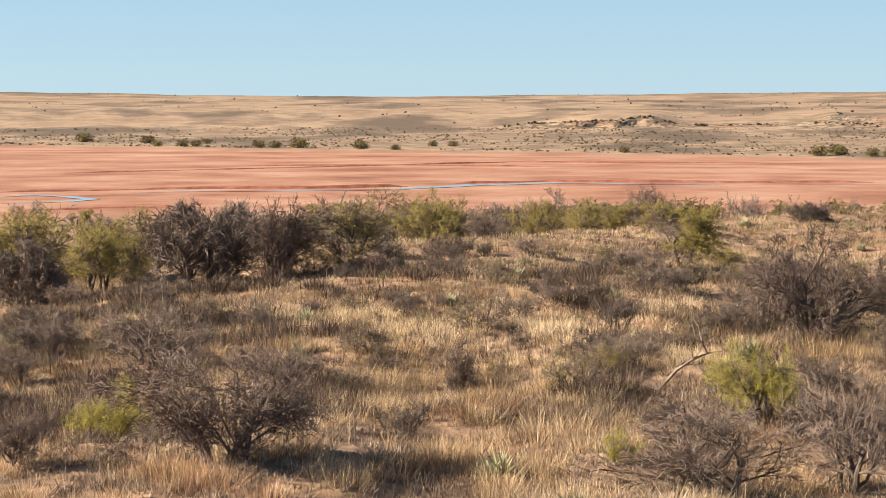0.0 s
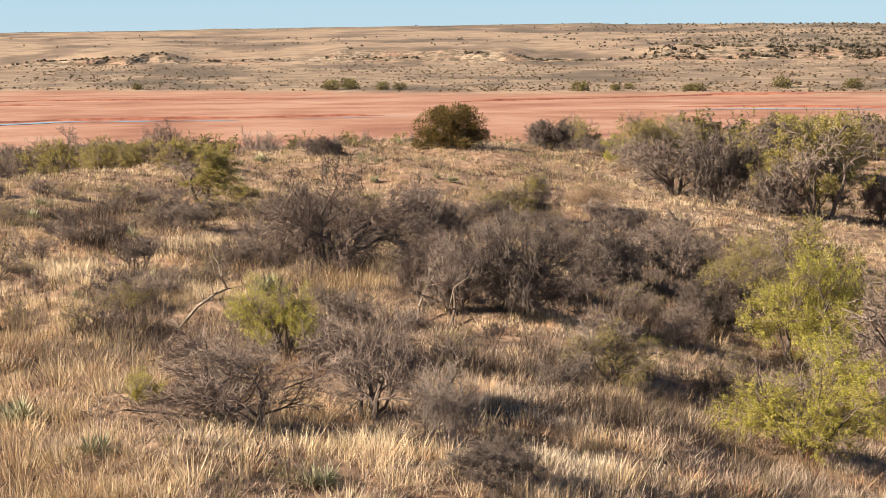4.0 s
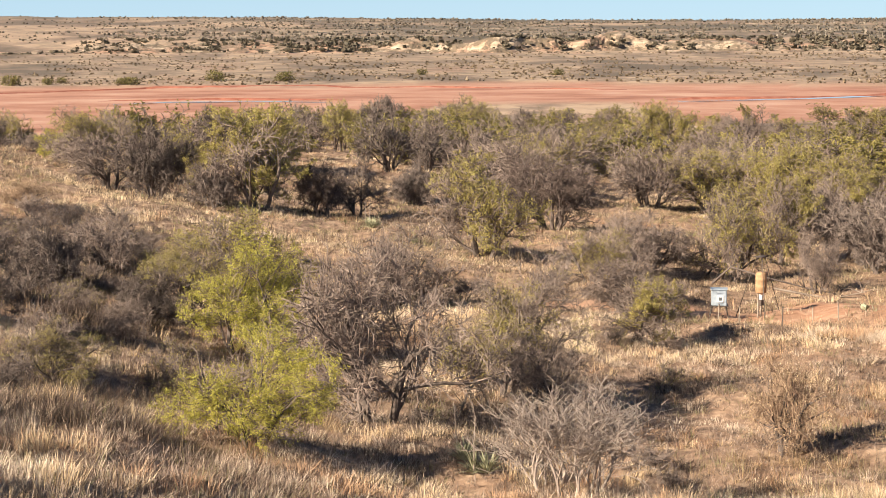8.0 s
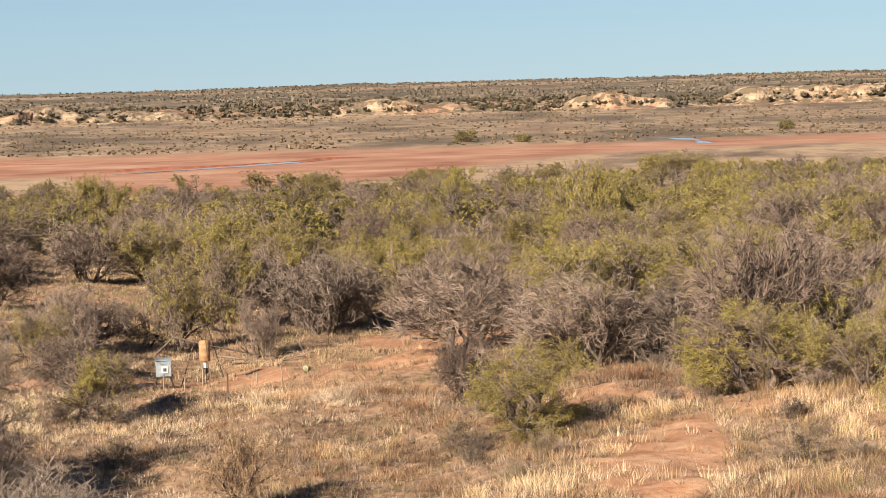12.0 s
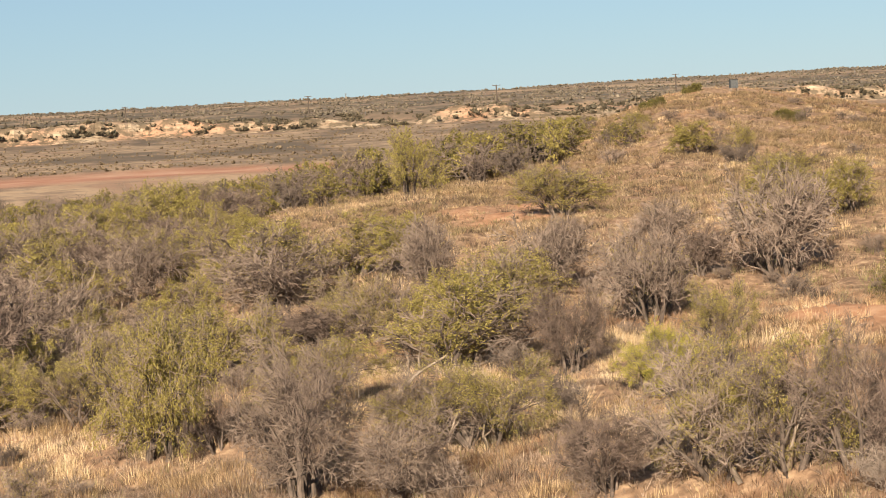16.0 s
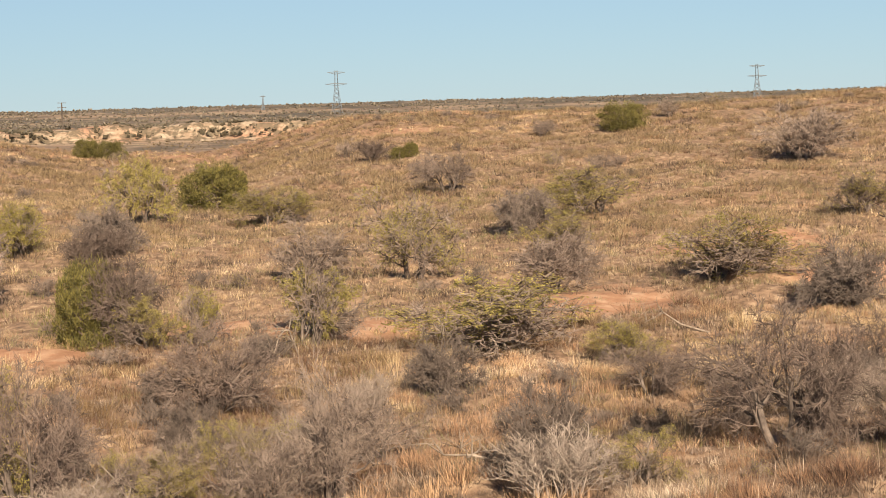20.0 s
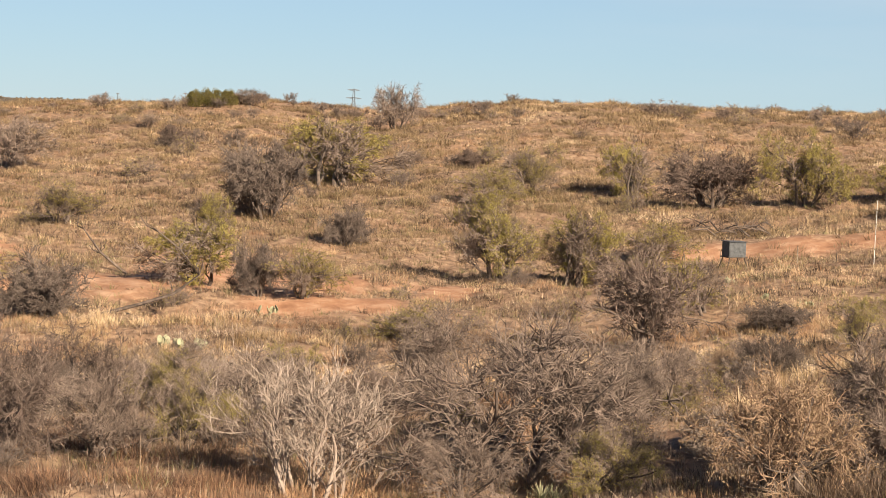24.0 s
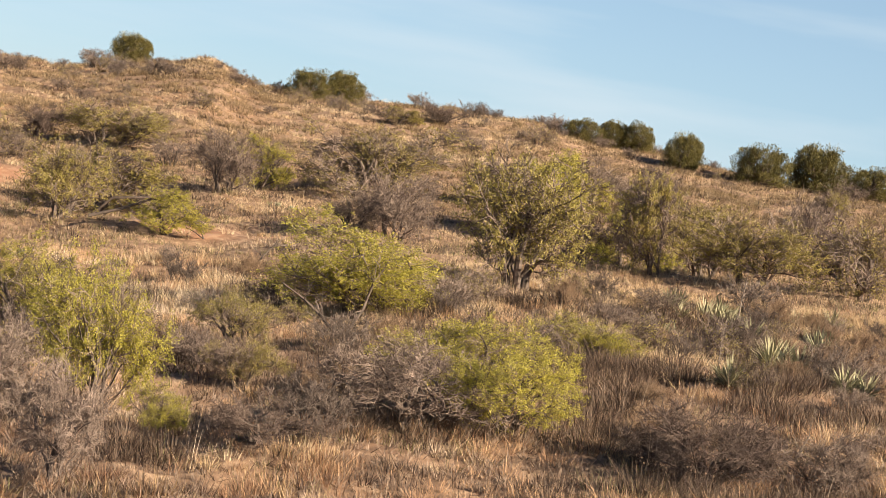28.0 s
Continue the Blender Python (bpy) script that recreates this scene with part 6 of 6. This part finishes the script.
dead_limb("dead_branch", "bleached branch over the red gully", 58.9, -12.6, ((-0.21, 0.04, -0.05), (0.17, 0.86, 0.20), (0.49, 1.33, 0.54), (0.16, 1.92, 0.33)), 0.040, 8, 323, M_DEADWOOD)
dead_limb("fallen_limb", "dark low-bending mesquite limb", 27.9, 43.3, ((-0.12, -0.19, -0.01), (-0.40, 0.50, 0.22), (-1.14, 0.74, 0.64), (-1.91, 0.92, 0.92)), 0.069, 8, 324, M_BARK)
dead_limb("fallen_limb", "dark crooked mesquite trunk", 15.9, 34.8, ((-0.01, -0.03, -0.08), (-0.15, 0.32, 0.45), (-0.67, 0.08, 1.00), (-0.69, 0.28, 1.31)), 0.045, 4, 325, M_BARK)
dead_limb("fallen_limb", "dark tangled limb behind the feeders", 51.7, 56.7, ((-3.79, 3.48, 0.32), (-3.34, 2.93, 0.99), (-2.50, 1.87, 0.65), (-1.04, 1.18, 0.21), (0.03, 0.03, -0.08)), 0.051, 10, 326, M_BARK)
dead_limb("fallen_limb", "dark tangled limb behind the feeders", 52.1, 65.9, ((0.15, 0.19, -0.03), (0.38, -0.54, 0.86), (-0.00, -0.06, 1.23), (-0.60, 0.77, 0.74)), 0.056, 10, 327, M_BARK)
dead_limb("dead_branch", "grey branch lying behind the feeders", 51.0, 56.7, ((-1.62, 1.51, 0.31), (-0.99, 0.55, 0.16), (0.12, 0.13, -0.06), (0.87, -0.71, 0.22)), 0.051, 9, 328, M_DEADWOOD)
dead_limb("fallen_limb", "dark crooked limb of a bright mesquite", 27.8, -36.9, ((-0.10, 0.13, -0.02), (0.34, 0.36, 0.43), (0.91, 0.39, 0.73), (1.11, 1.08, 1.07)), 0.046, 6, 329, M_BARK)
dead_limb("fallen_limb", "dark crooked limb of a bright mesquite", 28.6, -38.2, ((-0.15, 0.20, -0.00), (-0.16, -0.31, 0.58), (-0.32, -0.35, 1.32), (-0.21, 0.15, 1.97)), 0.048, 6, 330, M_BARK)
dead_limb("dead_branch", "forked pale snag among the bushes", 12.5, -29.7, ((-0.04, 0.09, -0.00), (0.11, -0.22, 0.29), (0.17, 0.23, 0.58)), 0.032, 5, 331, M_DEADWOOD)
dead_limb("dead_branch", "forked pale snag among the bushes", 12.9, -30.6, ((0.05, -0.13, -0.04), (-0.05, -0.14, 0.23), (-0.25, 0.16, 0.53)), 0.028, 4, 332, M_DEADWOOD)
dead_limb("fallen_limb", "dark spreading limb under the ridge", 53.0, -60.0, ((3.63, 3.06, -0.60), (2.68, 2.65, 0.52), (1.55, 1.57, 0.78), (0.76, 0.34, 0.54), (-0.09, 0.10, -0.01)), 0.067, 8, 333, M_BARK)
dead_limb("dead_branch", "bleached fallen branch leaning in the grass", 5.1, 46.2, ((0.01, 0.13, -0.07), (0.43, -0.30, 0.53), (0.87, 0.02, 0.76), (1.20, -0.02, 0.90), (1.02, -0.38, 1.22)), 0.046, 8, 334, M_DEADWOOD)
dead_limb("dead_snag", "dead grey trunk with broken limbs", -5.2, 94.0, ((0, 0, -0.05), (0.05, 0, 0.8), (0.2, 0, 1.6), (0.25, 0, 2.3), (0.5, 0.1, 3.0)), 0.08, 8, 5)
for k, (az, r) in enumerate(((94.4, 57.0), (90.0, 58.5), (140.2, 62), (31.0, 47.0))):
    x, y = polar(az, r)
    rng = random.Random(40 + k)
    a = rng.uniform(0, 6.28)
    c, s = math.cos(a), math.sin(a)
    arch = [(c * 1.1 * u, s * 1.1 * u, 0.85 * math.sin(u * 2.9) + rng.uniform(-0.08, 0.08)) for u in (0, 0.2, 0.4, 0.6, 0.8, 1.0)]
    dead_limb("dead_limb", "arching bleached mesquite limb with broken twigs", x, y, arch, 0.032, 22, 50 + k)
rng = random.Random(61)
for k in range(9):
    x, y = polar(71.35 + rng.uniform(-0.5, 0.5), 46.6 + rng.uniform(-0.4, 0.4))
    a, reach, rise = rng.uniform(0, 6.28), rng.uniform(0.6, 1.1), rng.uniform(0.6, 1.15)
    c, s = math.cos(a) * reach, math.sin(a) * reach
    arch = [(c * u, s * u, rise * math.sin(u * 2.7) + rng.uniform(-0.06, 0.06)) for u in (0, 0.2, 0.4, 0.6, 0.8, 1.0)]
    dead_limb("dead_limb", "bleached limb of a collapsed dead mesquite", x, y, arch, 0.055, 5, 160 + k)
rng = random.Random(77)
for k in range(14):
    x, y = polar(125.0 + rng.uniform(0, 2.0), 101 + rng.uniform(0, 3))
    a = rng.uniform(0, 3.14)
    c, s = math.cos(a) * 0.9, math.sin(a) * 0.9
    dead_limb("brush_pile_limb", "dark dead branch in a heap of cut brush", x, y, ((-c, -s, 0.1), (-c * 0.3, -s * 0.3, 0.3 + rng.random() * 0.3), (c * 0.4, s * 0.4, 0.4), (c, s, 0.15 + rng.random() * 0.4)), 0.05, 4, 80 + k, M_BARK)


# ---- yuccas and prickly pears ----
def yucca_proto(seed, heads):
    rng = random.Random(seed)
    v, f = [], []
    for _ in range(heads):
        o = Vector((rng.uniform(-0.3, 0.3), rng.uniform(-0.3, 0.3), 0.05)) if heads > 1 else Vector((0, 0, 0.05))
        for _ in range(62):
            d = rand_dir(rng)
            d.z = abs(d.z) * 0.9 + 0.12
            d.normalize()
            length = rng.uniform(0.35, 0.62)
            u, w = across(d)
            b = len(v)
            v += [o + u * 0.012, o - u * 0.012, o + d * length * 0.55 + u * 0.016, o + d * length * 0.55 - u * 0.016, o + d * length - Vector((0, 0, 0.05)), o + d * length * 0.3 + w * 0.012]
            f += [(b, b + 5, b + 2), (b + 5, b + 1, b + 3), (b + 5, b + 3, b + 2), (b + 2, b + 3, b + 4)]
    e = new("yucca")
    tagged(e, "spiky green yucca clump in dry grass", "yucca", "yuccas")
    tagged(mesh_object("rosette", v, f, M_YUCCA, e), kind="stuff")
    w = Wood()
    if heads == 2:
        w.limb([Vector((0, 0, 0.1)), Vector((0.03, 0, 0.7)), Vector((0.08, 0.02, 1.2))], [0.012, 0.01, 0.006], 5)
        for k in range(7):
            w.twig(Vector((0.05, 0.01, 0.75 + 0.06 * k)), Vector((0.05 + 0.08 * math.cos(k * 2.1), 0.08 * math.sin(k * 2.1), 0.82 + 0.06 * k)), 0.012)
        mesh_object("stalk", w.v, w.f, M_TWIG_PALE, e, "dry pale flower stalk")
    STORE.append(e)
    return e


YUCCAS = [yucca_proto(1, 1), yucca_proto(2, 3), yucca_proto(3, 2)]
spots = [(154.5, 40.5), (154.1, 41.0), (155.6, 46.8), (154.4, 54.2), (157.0, 61.0), (155.7, 60.0), (153.9, 62.0), (152.8, 57), (3.4, 50.0), (-4.1, 58.8), (-12.6, 57.2), (-11.5, 60), (4.0, 28.8), (10.6, 28.2), (1.6, 33.5), (31.5, 39.0), (31.0, 40.0), (-0.6, 58.8), (2.4, 73.5), (-2.0, 34), (120.8, 33.5)]
rng = random.Random(9)
spots += [(rng.uniform(-9, 11), rng.uniform(48, 82)) for _ in range(14)] + [(rng.uniform(8, 18), rng.uniform(88, 118)) for _ in range(16)] + [(rng.uniform(150, 160), rng.uniform(40, 62)) for _ in range(14)] + [(rng.uniform(24, 34), rng.uniform(90, 100)) for _ in range(8)]
for az, r in spots:
    x, y = polar(az, r)
    s = rng.uniform(0.65, 1.15) * (1.5 if az > 151 else 1.0)
    copy_thing(YUCCAS[rng.randrange(3)], Matrix.LocRotScale((x, y, float(ground_z(x, y))), Euler((0, 0, rng.uniform(0, 6))), (s, s, s)))


def pear_proto(seed):
    rng = random.Random(seed)
    e = tagged(new("prickly_pear"), "grey-green prickly pear cactus with flat pads", "cactus", "prickly pears")
    for _ in range(9):
        a, q = rng.uniform(0, 6.28), rng.uniform(0, 0.45)
        lean = pose(math.cos(a) * q, math.sin(a) * q, rng.uniform(0.1, 0.36), rng.uniform(-35, 35), rng.uniform(-35, 35), rng.uniform(0, 360))
        bm = bmesh.new()
        bmesh.ops.create_uvsphere(bm, u_segments=8, v_segments=6, radius=1.0, matrix=lean @ Matrix.Diagonal((0.12, 0.025, 0.16, 1)))
        part("pad", bm, M_PEAR, e, smooth=True)
    STORE.append(e)
    return e


M_PEAR = plain("cactus_skin", (0.20, 0.20, 0.12), (0.34, 0.32, 0.21), 0.6)
PEARS = [pear_proto(1), pear_proto(2)]
for az, r in ((110.0, 59.8), (110.6, 59.2), (109.5, 60.4), (127.0, 74.2), (126.0, 80), (125.0, 82), (128.2, 72), (124.2, 85), (133.5, 64), (45.8, 64), (43.0, 70), (112.5, 68), (141.1, 89), (140.5, 90), (141.8, 88.5)):
    x, y = polar(az, r)
    s = rng.uniform(0.5, 0.85)
    copy_thing(PEARS[rng.randrange(2)], Matrix.LocRotScale((x, y, float(ground_z(x, y))), Euler((0, 0, rng.uniform(0, 6))), (s, s, s)))


for ob in STORE:
    for o in (*ob.children_recursive, ob):
        bpy.data.objects.remove(o)
